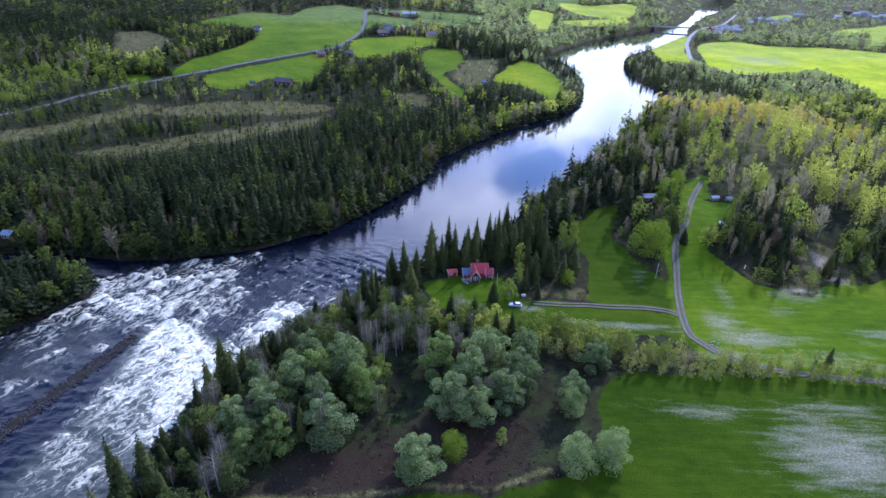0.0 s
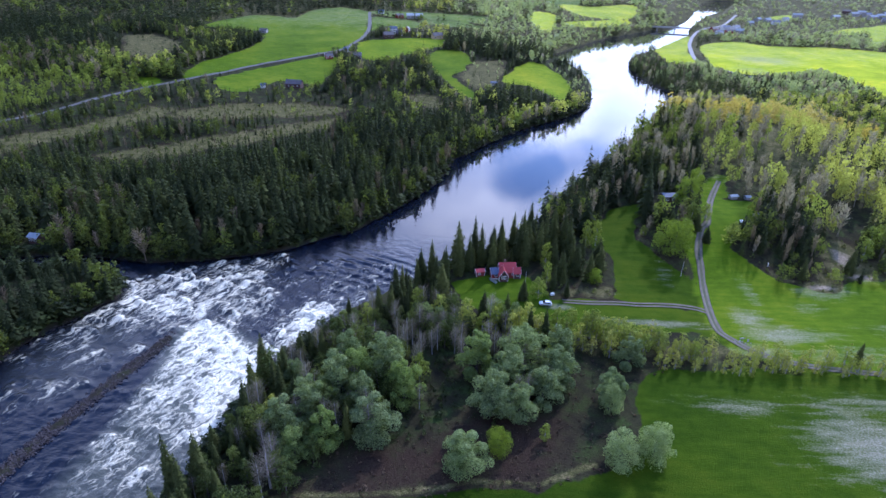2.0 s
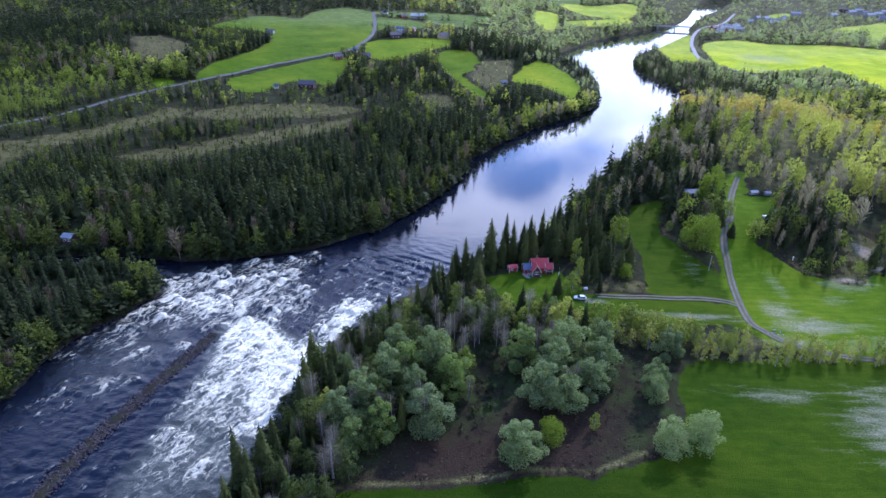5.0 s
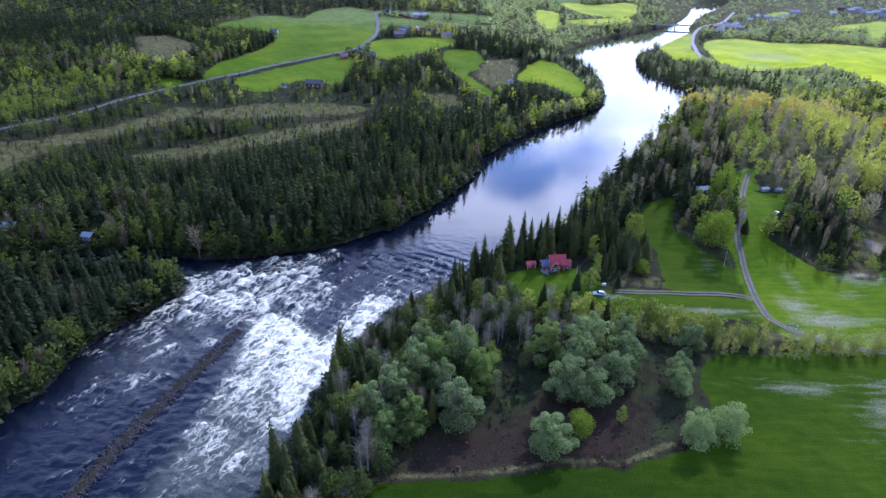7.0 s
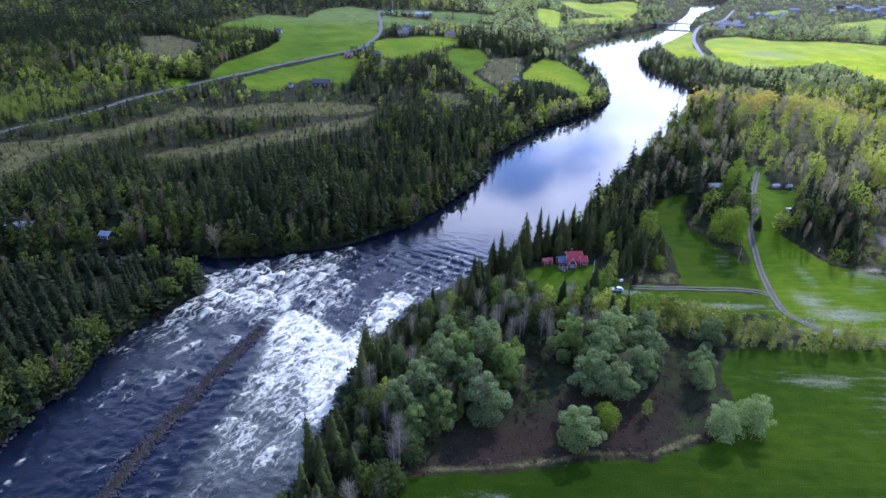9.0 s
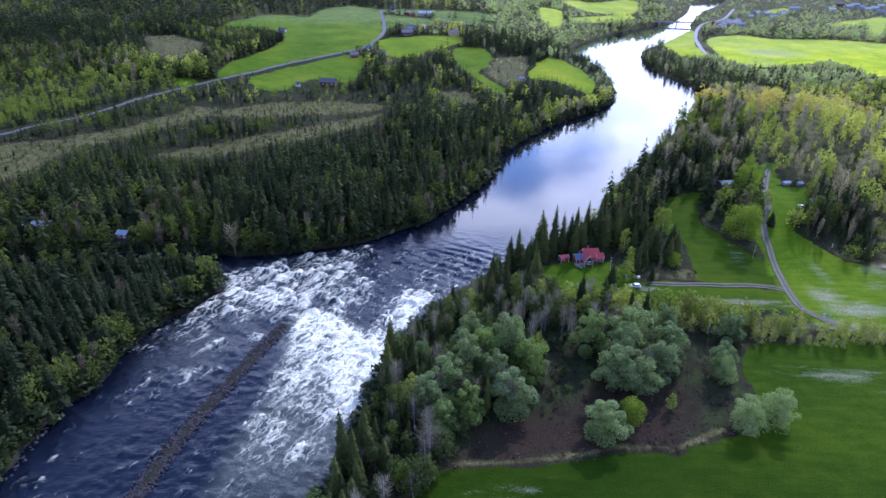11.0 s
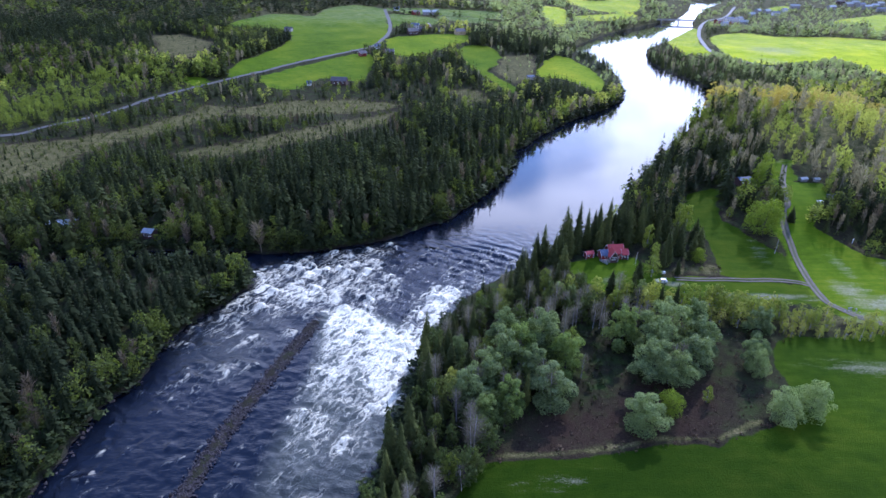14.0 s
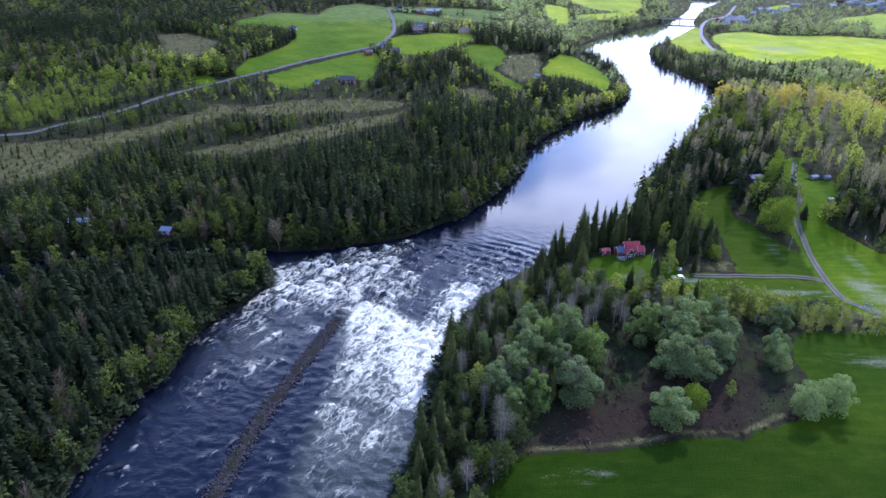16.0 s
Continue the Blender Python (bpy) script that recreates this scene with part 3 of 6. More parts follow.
def cover(x, y):
    """How much of field, of worn straw and of open rough ground each place has, from 0 to 1. Far off, straw stands in
    for haze.
    """
    wx, wy = x + 2.6 * vnoise(x, y, 14, 7) + 1.2 * vnoise(x, y, 5, 9), y + 2.2 * vnoise(x, y, 14, 8) + 1.0 * vnoise(x, y, 5, 10)
    soft = np.clip((y - 200) / 200, 0, 1) * 3 + 1.6
    f = np.zeros(x.shape)
    for line in FIELD_S.values():
        f = np.maximum(f, np.clip(area(wx, wy, line) / soft / 2 + 0.5, 0, 1))
    # grassy verge of the farm track
    v = line_distance(wx, wy, TRACK, False)
    f = np.maximum(f, np.clip(1.25 - v / 7, 0, 1))
    o, s = np.zeros(x.shape), np.zeros(x.shape)
    for i, line in enumerate(CLEARINGS):
        a = np.clip(area(wx, wy, line) / 8 + 0.5, 0, 1)
        if i != 7:
            o = np.maximum(o, a * (np.clip((66 - wx) / 12, 0, 1) if i == 6 else 1))
        if i not in (6, 7):
            s = np.maximum(s, 0.62 * a * (1 - f))
    s = np.maximum(s, 0.5 * np.clip(1.2 - np.abs(wy - 165) / 7, 0, 1) * np.clip((wx - 55) / 15, 0, 1) * (wy < 180))
    # distant ground lightened: haze put into its colour as straw
    s = np.maximum(s, 0.5 * np.clip((y - 650) / 200, 0, 1))
    rim = area(wx, wy, FIELD_S["near_field"])
    s = np.maximum(s, 0.7 * np.clip(1 - np.abs(rim + 1.8) / 2.2, 0, 1) * (wx < 64) * (1 - f))
    s = np.maximum(s, 0.66 * np.exp(-((x - 205) / 75) ** 2 - ((y - 345) / 80) ** 2))
    for cx, cy, rx, ry, k in ((142, 126, 24, 17, 0.86), (140, 177, 15, 6, 0.9), (191, 229, 9, 13, 1.0), (172, 209, 10, 4, 1.0), (190, 217, 12, 4, 1.0), (128, 168, 6, 5, 0.8), (112, 140, 26, 6, 0.5), (150, 142, 30, 8, 0.55), (170, 205, 14, 6, 0.7), (186, 182, 20, 6, 0.6), (141, 204, 5, 13, 0.6), (165, 170, 18, 4, 0.6), (112, 215, 5, 14, 0.5), (98, 181, 26, 3, 0.8), (134, 186, 9, 9, 0.75), (150, 178, 16, 5, 0.6),
                              (160, 195, 10, 7, 0.5), (420, 800, 60, 60, 0.8), (370, 720, 30, 60, 0.6), (560, 850, 90, 40, 0.5), (43, 190, 5, 4, 0.6), (66, 187, 8, 3, 0.7), (6, 96, 16, 5, 0.35)):
        s = np.maximum(s, k * np.exp(-((x - cx) / rx) ** 2 - ((y - cy) / ry) ** 2))
    return f, s, o


# shade on near field and lawn, sun on far meadows, put into the colour
FIELD_LIGHT = {"shore_meadow": 1.0, "near_field": 0.03, "house_lawn": 0.30, "lawn": 0.13, "yard_lawn": 0.34, "strip_lawn": 0.17, "pasture": 0.45, "wide_meadow": 1.0, "point_meadow": 0.9, "far_shore_meadow": 0.9, "right_far": 0.9, "town_green": 0.9, "town_lawn": 0.9, "left_glade": 0.95, "bank_meadow": 0.95, "cape_meadow": 0.62, "farm_meadow": 0.55}


def field_light(x, y):
    """How yellow each field is, with cloud shade and sunlight put into the tone."""
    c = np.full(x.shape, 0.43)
    for k, v in FIELD_LIGHT.items():
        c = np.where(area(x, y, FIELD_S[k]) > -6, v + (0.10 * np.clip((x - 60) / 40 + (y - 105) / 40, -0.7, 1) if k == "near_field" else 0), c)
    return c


def mesh_of(name, co, faces, mats, smooth_shade=True):
    """A mesh object's data from arrays of places and of triangles or quads."""
    me = bpy.data.meshes.new(name)
    co, faces = np.asarray(co, np.float32), np.asarray(faces, np.int32)
    k = faces.shape[1]
    me.vertices.add(len(co)); me.vertices.foreach_set("co", co.ravel())
    me.loops.add(faces.size); me.loops.foreach_set("vertex_index", faces.ravel())
    me.polygons.add(len(faces)); me.polygons.foreach_set("loop_start", np.arange(len(faces), dtype=np.int32) * k)
    for m in mats:
        me.materials.append(m)
    me.polygons.foreach_set("use_smooth", np.full(len(faces), smooth_shade))
    me.update(calc_edges=True)
    return me


def colours(me, name, rgb):
    a = me.color_attributes.new(name, "FLOAT_COLOR", "POINT")
    a.data.foreach_set("color", np.c_[rgb, np.ones(len(rgb))].astype(np.float32).ravel())


# one sheet, finer where the river and the house are
ys = [-320.0]
while ys[-1] < 4600:
    ys.append(ys[-1] + (9 if ys[-1] < 55 else 1.3 if ys[-1] < 260 else 1.3 + (ys[-1] - 260) * 0.016))
ys = np.array(ys)
us = np.linspace(-1.05, 1.05, 370)
GX, GY = us[None] * np.maximum(ys[:, None] + 160, 260), np.repeat(ys[:, None], len(us), 1)
GD = shore(GX, GY)
GZ = height(GX, GY, GD)
ids = np.arange(GX.size).reshape(GX.shape)
quads = np.stack([ids[:-1, :-1], ids[:-1, 1:], ids[1:, 1:], ids[1:, :-1]], -1).reshape(-1, 4)
me = mesh_of("ground", np.c_[GX.ravel(), GY.ravel(), GZ.ravel()], quads, [mat_ground])
colours(me, "cover", np.stack([c.ravel() for c in cover(GX, GY)], -1))
a = me.attributes.new("field_light", "FLOAT", "POINT"); a.data.foreach_set("value", field_light(GX, GY).astype(np.float32).ravel())
ground = tagged(new("ground", me), "river valley floor of meadows, brown rough ground and forest soil", "ground", kind="structure")

# ---- the river ----
JET = [(-64, 173), (-54, 176), (-44, 171), (-33, 162), (-20, 151), (-27, 138), (-32, 118), (-38, 95), (-46, 55), (-66, 55), (-67, 100), (-63, 128), (-62, 150)]
PATCH = [(-22, 190), (-6, 192), (-12, 174), (-21, 162), (-31, 169), (-28, 181)]
LEFT_RACE = [(-106, 158), (-101, 194), (-86, 212), (-60, 223), (-44, 230), (-46, 208), (-42, 192), (-48, 181), (-64, 178), (-76, 160), (-84, 140), (-98, 140)]
JET_S, RACE_S, PATCH_S, BANK_S = smooth(JET), smooth(LEFT_RACE), smooth(PATCH), smooth(RIGHT_BANK[20:34], closed=False)


def breakers(x, y):
    """White crests, sharp upstream and trailing away with the current: foam and rise."""
    r = np.random.default_rng(77)
    foam, rise = np.zeros(x.shape), np.zeros(x.shape)
    x, y = x + 0.9 * vnoise(x, y, 4.5, 61) + 0.5 * vnoise(x, y, 1.9, 62), y + 0.9 * vnoise(x, y, 4.5, 63) + 0.5 * vnoise(x, y, 1.9, 64)
    cx, cy = r.uniform(-125, 40, 2600), r.uniform(50, 232, 2600)
    jet, race, patch = area(cx, cy, JET_S), area(cx, cy, RACE_S), area(cx, cy, PATCH_S)
    open_water = shore(cx, cy) < -3
    for k in range(len(cx)):
        u = r.random(5)
        if not open_water[k]:
            continue
        if jet[k] > 0:
            odds, length, wide, top = 0.42, 2 + 7 * u[1], 1.0 + 2.8 * u[2], (0.22 + 0.32 * u[3]) * min(1.0, max(0.45, (cy[k] - 70) / 70))
        elif patch[k] > -2:
            odds, length, wide, top = 0.9, 3 + 5 * u[1], 1.5 + 2 * u[2], 0.35 + 0.3 * u[3]
        elif race[k] > -4:
            odds, length, wide, top = 0.22 + 0.40 * (cy[k] > 172), 3 + 9 * u[1] ** 2, 1.2 + 3.4 * u[2], (0.24 + 0.40 * u[3]) * (1 if cy[k] > 174 else 0.75)
        elif cx[k] > -58 and cy[k] > 150:
            odds, length, wide, top = 0.75 * (cy[k] < 226), 0.8 + 3.4 * u[1] ** 2, 0.5 + 1.5 * u[2], 0.2 + 0.38 * u[3]
        elif cx[k] > -85 and cy[k] < 150:
            odds, length, wide, top = 0.35, 0.8 + 2 * u[1], 0.5 + 0.9 * u[2], 0.2 + 0.35 * u[3]
        else:
            odds, length, wide, top = 0.20, 0.5 + 1.8 * u[1], 0.4 + 1.1 * u[2], 0.2 + 0.35 * u[3]
        if u[0] > odds:
            continue
        turn = radians(232 + 10 * u[4] + (14 if jet[k] > 0 else 0))
        near = (np.abs(x - cx[k]) < 30) & (np.abs(y - cy[k]) < 30)
        dx, dy = x[near] - cx[k], y[near] - cy[k]
        a, b = dx * math.cos(turn) + dy * math.sin(turn), -dx * math.sin(turn) + dy * math.cos(turn)
        a = a - 0.10 * b * b / wide
        side = np.exp(-(b / wide / (1 + 0.25 * np.maximum(a, 0) / length)) ** 2 * 1.2)
        foam[near] = np.maximum(foam[near], top * 1.5 * side * np.clip(a / 0.9 + 0.4, 0, 1) * np.exp(-np.maximum(a, 0) / length))
        rise[near] += min(0.55, 0.22 * wide) * side * np.exp(-((a - 0.5) / 1.3) ** 2) - 0.12 * side * np.exp(-((a + 2.2) / 1.5) ** 2)
    return foam, rise


def water_surface(x, y, d, fine):
    """Height, foam, chop and milkiness of the river at places x, y that lie d metres from its shore."""
    strong, upper, patch = (np.clip(area(x, y, p) / w + 0.5, 0, 1) for p, w in ((JET_S, 6), (RACE_S, 14), (PATCH_S, 9)))
    lower = np.clip((205 - y) / 40, 0, 1)
    tongue = np.clip((228 - y) / 18, 0, 1) * np.clip((x + 62) / 6, 0, 1)
    along_far, across_far = (0.5 * x + 0.87 * y) * 0.35, 0.87 * x - 0.5 * y
    chop = np.clip(np.maximum.reduce([0.8 * strong, 0.8 * upper, patch, 0.5 * lower, 0.9 * tongue, 0.4 * np.clip((262 - y) / 45, 0, 1), 0.09 * np.clip(0.3 + 1.4 * vnoise(along_far, across_far, 26, 51), 0, 1) * (y < 900)]), 0, 1)
    calm = np.clip(0.2 - d / 4, 0, 1) * np.clip((255 - y) / 25, 0, 1)
    along, across = 0.53 * x + 0.85 * y, 0.85 * x - 0.53 * y
    bend = 2.0 * vnoise(x, y, 8, 16)
    z, foam = np.zeros(x.shape), np.zeros(x.shape)
    if fine:
        foam, z = breakers(x, y)
        short = vnoise(along + 0.4 * bend, across * 0.5, 1.25, 12) + 0.6 * vnoise(along * 1.1 - bend * 0.3, across * 0.7, 0.85, 13)
        long = vnoise(along + bend, across * 0.5, 3.6, 14) + 0.7 * vnoise(x, y, 2.2, 18)
        z = z + short * (0.085 + 0.06 * np.clip(tongue + strong, 0, 1)) + long * (0.03 + 0.22 * np.clip(tongue + strong + 0.6 * upper + patch, 0, 1))
        # standing waves at the head of the rapids
        zone = np.exp(-((x + 6) / 18) ** 2 - ((y - 214) / 15) ** 2)
        z = (z + 0.34 * zone * np.sin(along * 1.25 + 1.1 * vnoise(x, y, 9, 15))) * calm
    drop = np.clip((y - 96) / 62, 0, 1)
    beside = np.exp(-((line_distance(x, y, BANK_S, False) - 4.5) / 3.0) ** 2) * strong * np.clip((y - 118) / 10, 0, 1)
    even = np.maximum.reduce([strong * (0.20 + 0.36 * drop + 0.14 * np.clip((y - 138) / 14, 0, 1)), 0.58 * patch, 0.27 * upper * np.clip((y - 130) / 55, 0.2, 1), 0.17 * tongue])
    foam = even + foam * (1 - 0.5 * even) + 0.25 * beside + 0.13 * vnoise(x, y, 12, 11) * np.clip(even * 3 - 0.3, 0, 1)
    foam = np.clip(foam, 0, 1) * np.clip(0.35 - d / 4, 0, 1) * np.clip(line_distance(x, y, WEIR_LINE, False) / 1.6 - 1.3, 0, 1)
    return z, foam, chop, np.clip(strong * 0.9 * (0.4 + 0.6 * drop) + 0.15 * upper + 0.3 * patch, 0, 1)


# broad sheet outside the rapids, close mesh inside them
BOX = (-128.0, 58.0, 46.0, 254.0)
in_box = (GX > BOX[0]) & (GX < BOX[1]) & (GY > BOX[2]) & (GY < BOX[3])
keep = (GD < 4).ravel()[quads].any(1) & (GY.ravel()[quads].max(1) < 2000) & ~in_box.ravel()[quads].all(1)
used = np.unique(quads[keep])
remap = np.full(GX.size, -1); remap[used] = np.arange(len(used))
sheet = (GX.ravel()[used], GY.ravel()[used], GD.ravel()[used])
FX, FY = np.meshgrid(np.arange(BOX[0], BOX[1], 0.55), np.arange(BOX[2], BOX[3], 0.55))
FD = shore(FX, FY)
fid = np.arange(FX.size).reshape(FX.shape)
fq = np.stack([fid[:-1, :-1], fid[:-1, 1:], fid[1:, 1:], fid[1:, :-1]], -1).reshape(-1, 4)
fq = fq[(FD < 2.5).ravel()[fq].any(1)]
fu = np.unique(fq)
fmap = np.full(FX.size, -1); fmap[fu] = np.arange(len(fu)) + len(used)
close = (FX.ravel()[fu], FY.ravel()[fu], FD.ravel()[fu])
one, two = water_surface(*sheet, False), water_surface(*close, True)
wz, foam, chop, milk = (np.concatenate(p) for p in zip(one, two))
wz[len(used):] += 0.004
me = mesh_of("river", np.c_[np.concatenate([sheet[0], close[0]]), np.concatenate([sheet[1], close[1]]), wz], np.concatenate([remap[quads[keep]], fmap[fq]]), [mat_water])
colours(me, "foam", np.stack([foam, chop, milk], -1))
river = tagged(new("river", me), "dark river with white rapids below a calm mirror-like reach", "river", kind="structure")


def ribbon(name, line, width, mat, lift, label, offset=0.0, steps=8):
    """A way laid over the land."""
    p = smooth(line, closed=False, steps=steps)
    t = np.gradient(p, axis=0)
    t /= np.linalg.norm(t, axis=1)[:, None]
    n = np.c_[-t[:, 1], t[:, 0]]
    cuts, co = 5, []
    for k in range(cuts):
        s = (k / (cuts - 1) - 0.5) * width + offset
        q = p + n * (s + 0.12 * width * vnoise(p[:, 0], p[:, 1], 6, 20 + k)[:, None] * (k in (0, cuts - 1)))
        z = height(q[:, 0], q[:, 1]) + lift + 0.04 * (1 - abs(2 * k / (cuts - 1) - 1))
        co.append(np.c_[q, z])
    m = len(p)
    f = [(k * m + i, k * m + i + 1, (k + 1) * m + i + 1, (k + 1) * m + i) for k in range(cuts - 1) for i in range(m - 1)]
    return tagged(new(name, mesh_of(name, np.concatenate(co), f, [mat])), label, "road", kind="structure")


ribbon("road_1", LEFT_ROAD, 4.4, mat_asphalt, 0.35, "grey asphalt country road between green meadows", steps=14)
ribbon("road_2", RIGHT_ROAD, 5.0, mat_pale_road, 0.4, "pale curving road beside the far river bank", steps=14)
ribbon("track_1", TRACK, 2.9, mat_verge, 0.14, "grey-green bed of a gravel farm track with worn edges", steps=12)
for line, name, gap in ((TRACK, "track_1", 0.85), (BRANCH, "track_2", 0.85)):
    for side, end in ((-1, "_rut"), (1, "_rut_far")):
        ribbon(name + end, line, 0.85, mat_gravel, 0.19, "pale gravel wheel rut of a farm track through grass", offset=side * gap, steps=12)




# ---- trees ----
def fan(parts):
    """Joins (places, triangles) pieces."""
    co, tri, n = [], [], 0
    for c, t in parts:
        co.append(c); tri.append(np.asarray(t) + n); n += len(c)
    return np.concatenate(co), np.concatenate(tri)


def tube(points, radii, sides=6):
    co, tri = [], []
    p = np.array(points, float)
    for i, (q, r) in enumerate(zip(p, radii)):
        a = np.arange(sides) * 2 * np.pi / sides
        t = p[min(i + 1, len(p) - 1)] - p[max(i - 1, 0)]
        t /= np.linalg.norm(t) + 1e-9
        u = np.cross(t, (0.3, 1, 0.1)); u /= np.linalg.norm(u)
        v = np.cross(t, u)
        co.append(q + r * (np.cos(a)[:, None] * u + np.sin(a)[:, None] * v))
    for i in range(len(p) - 1):
        for k in range(sides):
            a, b = i * sides + k, i * sides + (k + 1) % sides
            tri += [(a, b, b + sides), (a, b + sides, a + sides)]
    return np.concatenate(co), np.array(tri)


def spruce_crown(rng, boughs, radius, low=0.05, ragged=0.25, tufts=0):
    """Drooping boughs wound up the stem, each at its own height; one high."""
    parts = []
    for i in range(boughs):
        s = 1 - (1 - (i + rng.uniform(0, 1)) / boughs) ** 0.62
        z = low + (0.97 - low) * s
        r = (radius * (1 - s) ** 0.78 * (0.62 + 0.38 * min(1, s * 5 + 0.2)) + 0.010) * rng.uniform(1 - ragged, 1 + 0.8 * ragged)
        a = i * 2.39996 + rng.uniform(-0.4, 0.4)
        hw = (0.30 * r + 0.006) * rng.uniform(0.8, 1.3)
        drop, up = r * rng.uniform(0.25, 0.65), 0.035 * (1 - s) + 0.012
        c, n = np.array((math.cos(a), math.sin(a), 0)), np.array((-math.sin(a), math.cos(a), 0))
        mid = c * r * 0.62
        lift = np.array((0, 0, z))
        parts.append((np.array([lift + (0, 0, up), lift + mid + n * hw - (0, 0, drop * 0.55), lift + c * r - (0, 0, drop), lift + mid - n * hw - (0, 0, drop * 0.5)]), [(0, 1, 2), (0, 2, 3)]))
        for k in range(tufts):
            q = lift + c * r * rng.uniform(0.5, 0.95) + n * hw * rng.uniform(-1, 1) - (0, 0, drop * rng.uniform(0.3, 0.8))
            e = r * 0.22 + 0.004
            parts.append((np.array([q + rng.normal(size=3) * e * 0.5 + (0, 0, e * 0.5), q + c * e + rng.normal(size=3) * e * 0.3 - (0, 0, e * 0.6), q + n * e * rng.choice((-1, 1)) - (0, 0, e * 0.5)]), [(0, 1, 2)]))
    top = np.array([(0.008, 0, 0.92), (-0.005, 0.007, 0.92), (-0.004, -0.007, 0.92), (0, 0, 1.0)])
    parts.append((top, [(0, 1, 3), (1, 2, 3), (2, 0, 3)]))
    return fan(parts)


def leaf_cloud(rng, centres, radii, count, size, flat=1.1):
    """Small tufts of leaves over lobes of a crown."""
    c, r = np.array(centres), np.array(radii)
    w = r ** 2 / (r ** 2).sum()
    pick = rng.choice(len(c), count, p=w)
    d = rng.normal(size=(count, 3)); d /= np.linalg.norm(d, axis=1)[:, None]
    d[:, 2] = np.where(d[:, 2] < -0.5, -d[:, 2], d[:, 2])
    rad = r[pick] * np.where(rng.random(count) < 0.8, rng.uniform(0.82, 1.1, count), rng.uniform(0.35, 0.8, count))
    p = c[pick] + d * rad[:, None] * (1, 1, flat)
    n = d + rng.normal(size=(count, 3)) * 0.55; n /= np.linalg.norm(n, axis=1)[:, None]
    u = np.cross(n, rng.normal(size=(count, 3))); u /= np.linalg.norm(u, axis=1)[:, None]
    v = np.cross(n, u)
    s = size * rng.uniform(0.6, 1.35, count)[:, None]
    k = rng.uniform(0.5, 1.0, (count, 3, 1))
    co = np.stack([p + u * s * k[:, 0], p - u * s * 0.45 + v * s * k[:, 1], p - u * s * 0.45 - v * s * k[:, 2] + n * s * 0.3], 1).reshape(-1, 3)
    return co, np.arange(count * 3).reshape(-1, 3)


def lobes(rng, n, width, low, high):
    """Clumps over an egg-shaped crown, one high: places and radii."""
    c, r = [(0, 0, low + (high - low) * 0.42), (0, 0, low + (high - low) * 0.72)], [width * 0.5, width * 0.36]
    for i in range(n):
        s = (i + 0.5) / n
        a = i * 2.39996 + rng.uniform(-0.5, 0.5)
        z = low + (high - low) * (s + rng.uniform(-0.8, 0.8) / n)
        out = width * 0.78 * math.sin(math.pi * min(0.97, 0.18 + 0.76 * s ** 0.9)) ** 0.7 * rng.uniform(0.6, 1.18)
        rr = width * rng.uniform(0.15, 0.40) * (1.12 - 0.35 * s)
        c.append((out * math.cos(a), out * math.sin(a), min(z, 1.0 - rr * 0.9))); r.append(rr)
    return c, r


def broad_trunk(rng, centres, top, r0, limbs):
    parts = [tube([(0, 0, -0.03), (0.01, 0.005, top * 0.5), (rng.uniform(-0.03, 0.03), rng.uniform(-0.03, 0.03), top)], [r0, r0 * 0.7, r0 * 0.25], 7)]
    for c in centres[1:limbs + 1]:
        base = np.array((0, 0, top * rng.uniform(0.3, 0.6)))
        tip = np.array(c)
        parts.append(tube([base, base * 0.4 + tip * 0.6 + (0, 0, -0.02), tip], [r0 * 0.45, r0 * 0.25, r0 * 0.08], 4))
    return fan(parts)


def broadleaf(rng, count, size, width=0.34, low=0.3, n=9, limbs=6):
    c, r = lobes(rng, n, width, low, 0.94)
    return broad_trunk(rng, c, 0.7, 0.02, limbs), leaf_cloud(rng, c, r, count, size)


def bare_crown(rng, count, width=0.2, thin=0.006):
    """Fine upright twigs of a leafless crown."""
    parts = []
    for i in range(count):
        a, z = rng.uniform(0, 6.28), rng.uniform(0.22, 0.86)
        reach = width * (0.35 + 0.65 * math.sin(math.pi * (z - 0.15) / 0.85)) * rng.uniform(0.4, 1.05)
        s = rng.uniform(0.0, 0.5)
        b = np.array((reach * s * math.cos(a), reach * s * math.sin(a), z))
        a2 = a + rng.uniform(-0.5, 0.5)
        t = np.array((reach * math.cos(a2), reach * math.sin(a2), min(1.0, z + rng.uniform(0.06, 0.2))))
        side = np.cross(t - b, rng.normal(size=3)); side *= thin * rng.uniform(0.6, 1.4) / (np.linalg.norm(side) + 1e-9)
        parts.append((np.array([b - side, b + side, t]), [(0, 1, 2)]))
    return fan(parts)


rng = np.random.default_rng(5)
near_spruce = [(tube([(0, 0, -0.02), (0, 0, 0.5), (0, 0, 0.95)], [0.014, 0.009, 0.002], 6), spruce_crown(rng, 190, r, tufts=2)) for r in (0.11, 0.13, 0.15, 0.18)]
mid_spruce = [spruce_crown(rng, 66, r, ragged=0.36) for r in (0.13, 0.15, 0.17, 0.19, 0.22)]
mid_spruce2 = [spruce_crown(rng, 36, r, ragged=0.34) for r in (0.15, 0.18, 0.21)]
far_spruce = [spruce_crown(rng, 16, r, ragged=0.3) for r in (0.17, 0.20, 0.23)]
mid_broad = [leaf_cloud(rng, *lobes(rng, 14, w, 0.12, 0.92), 240, 0.050) for w in (0.26, 0.30, 0.34, 0.38)]
far_broad = [leaf_cloud(rng, *lobes(rng, 8, w, 0.12, 0.9), 40, 0.135) for w in (0.30, 0.36, 0.42)]
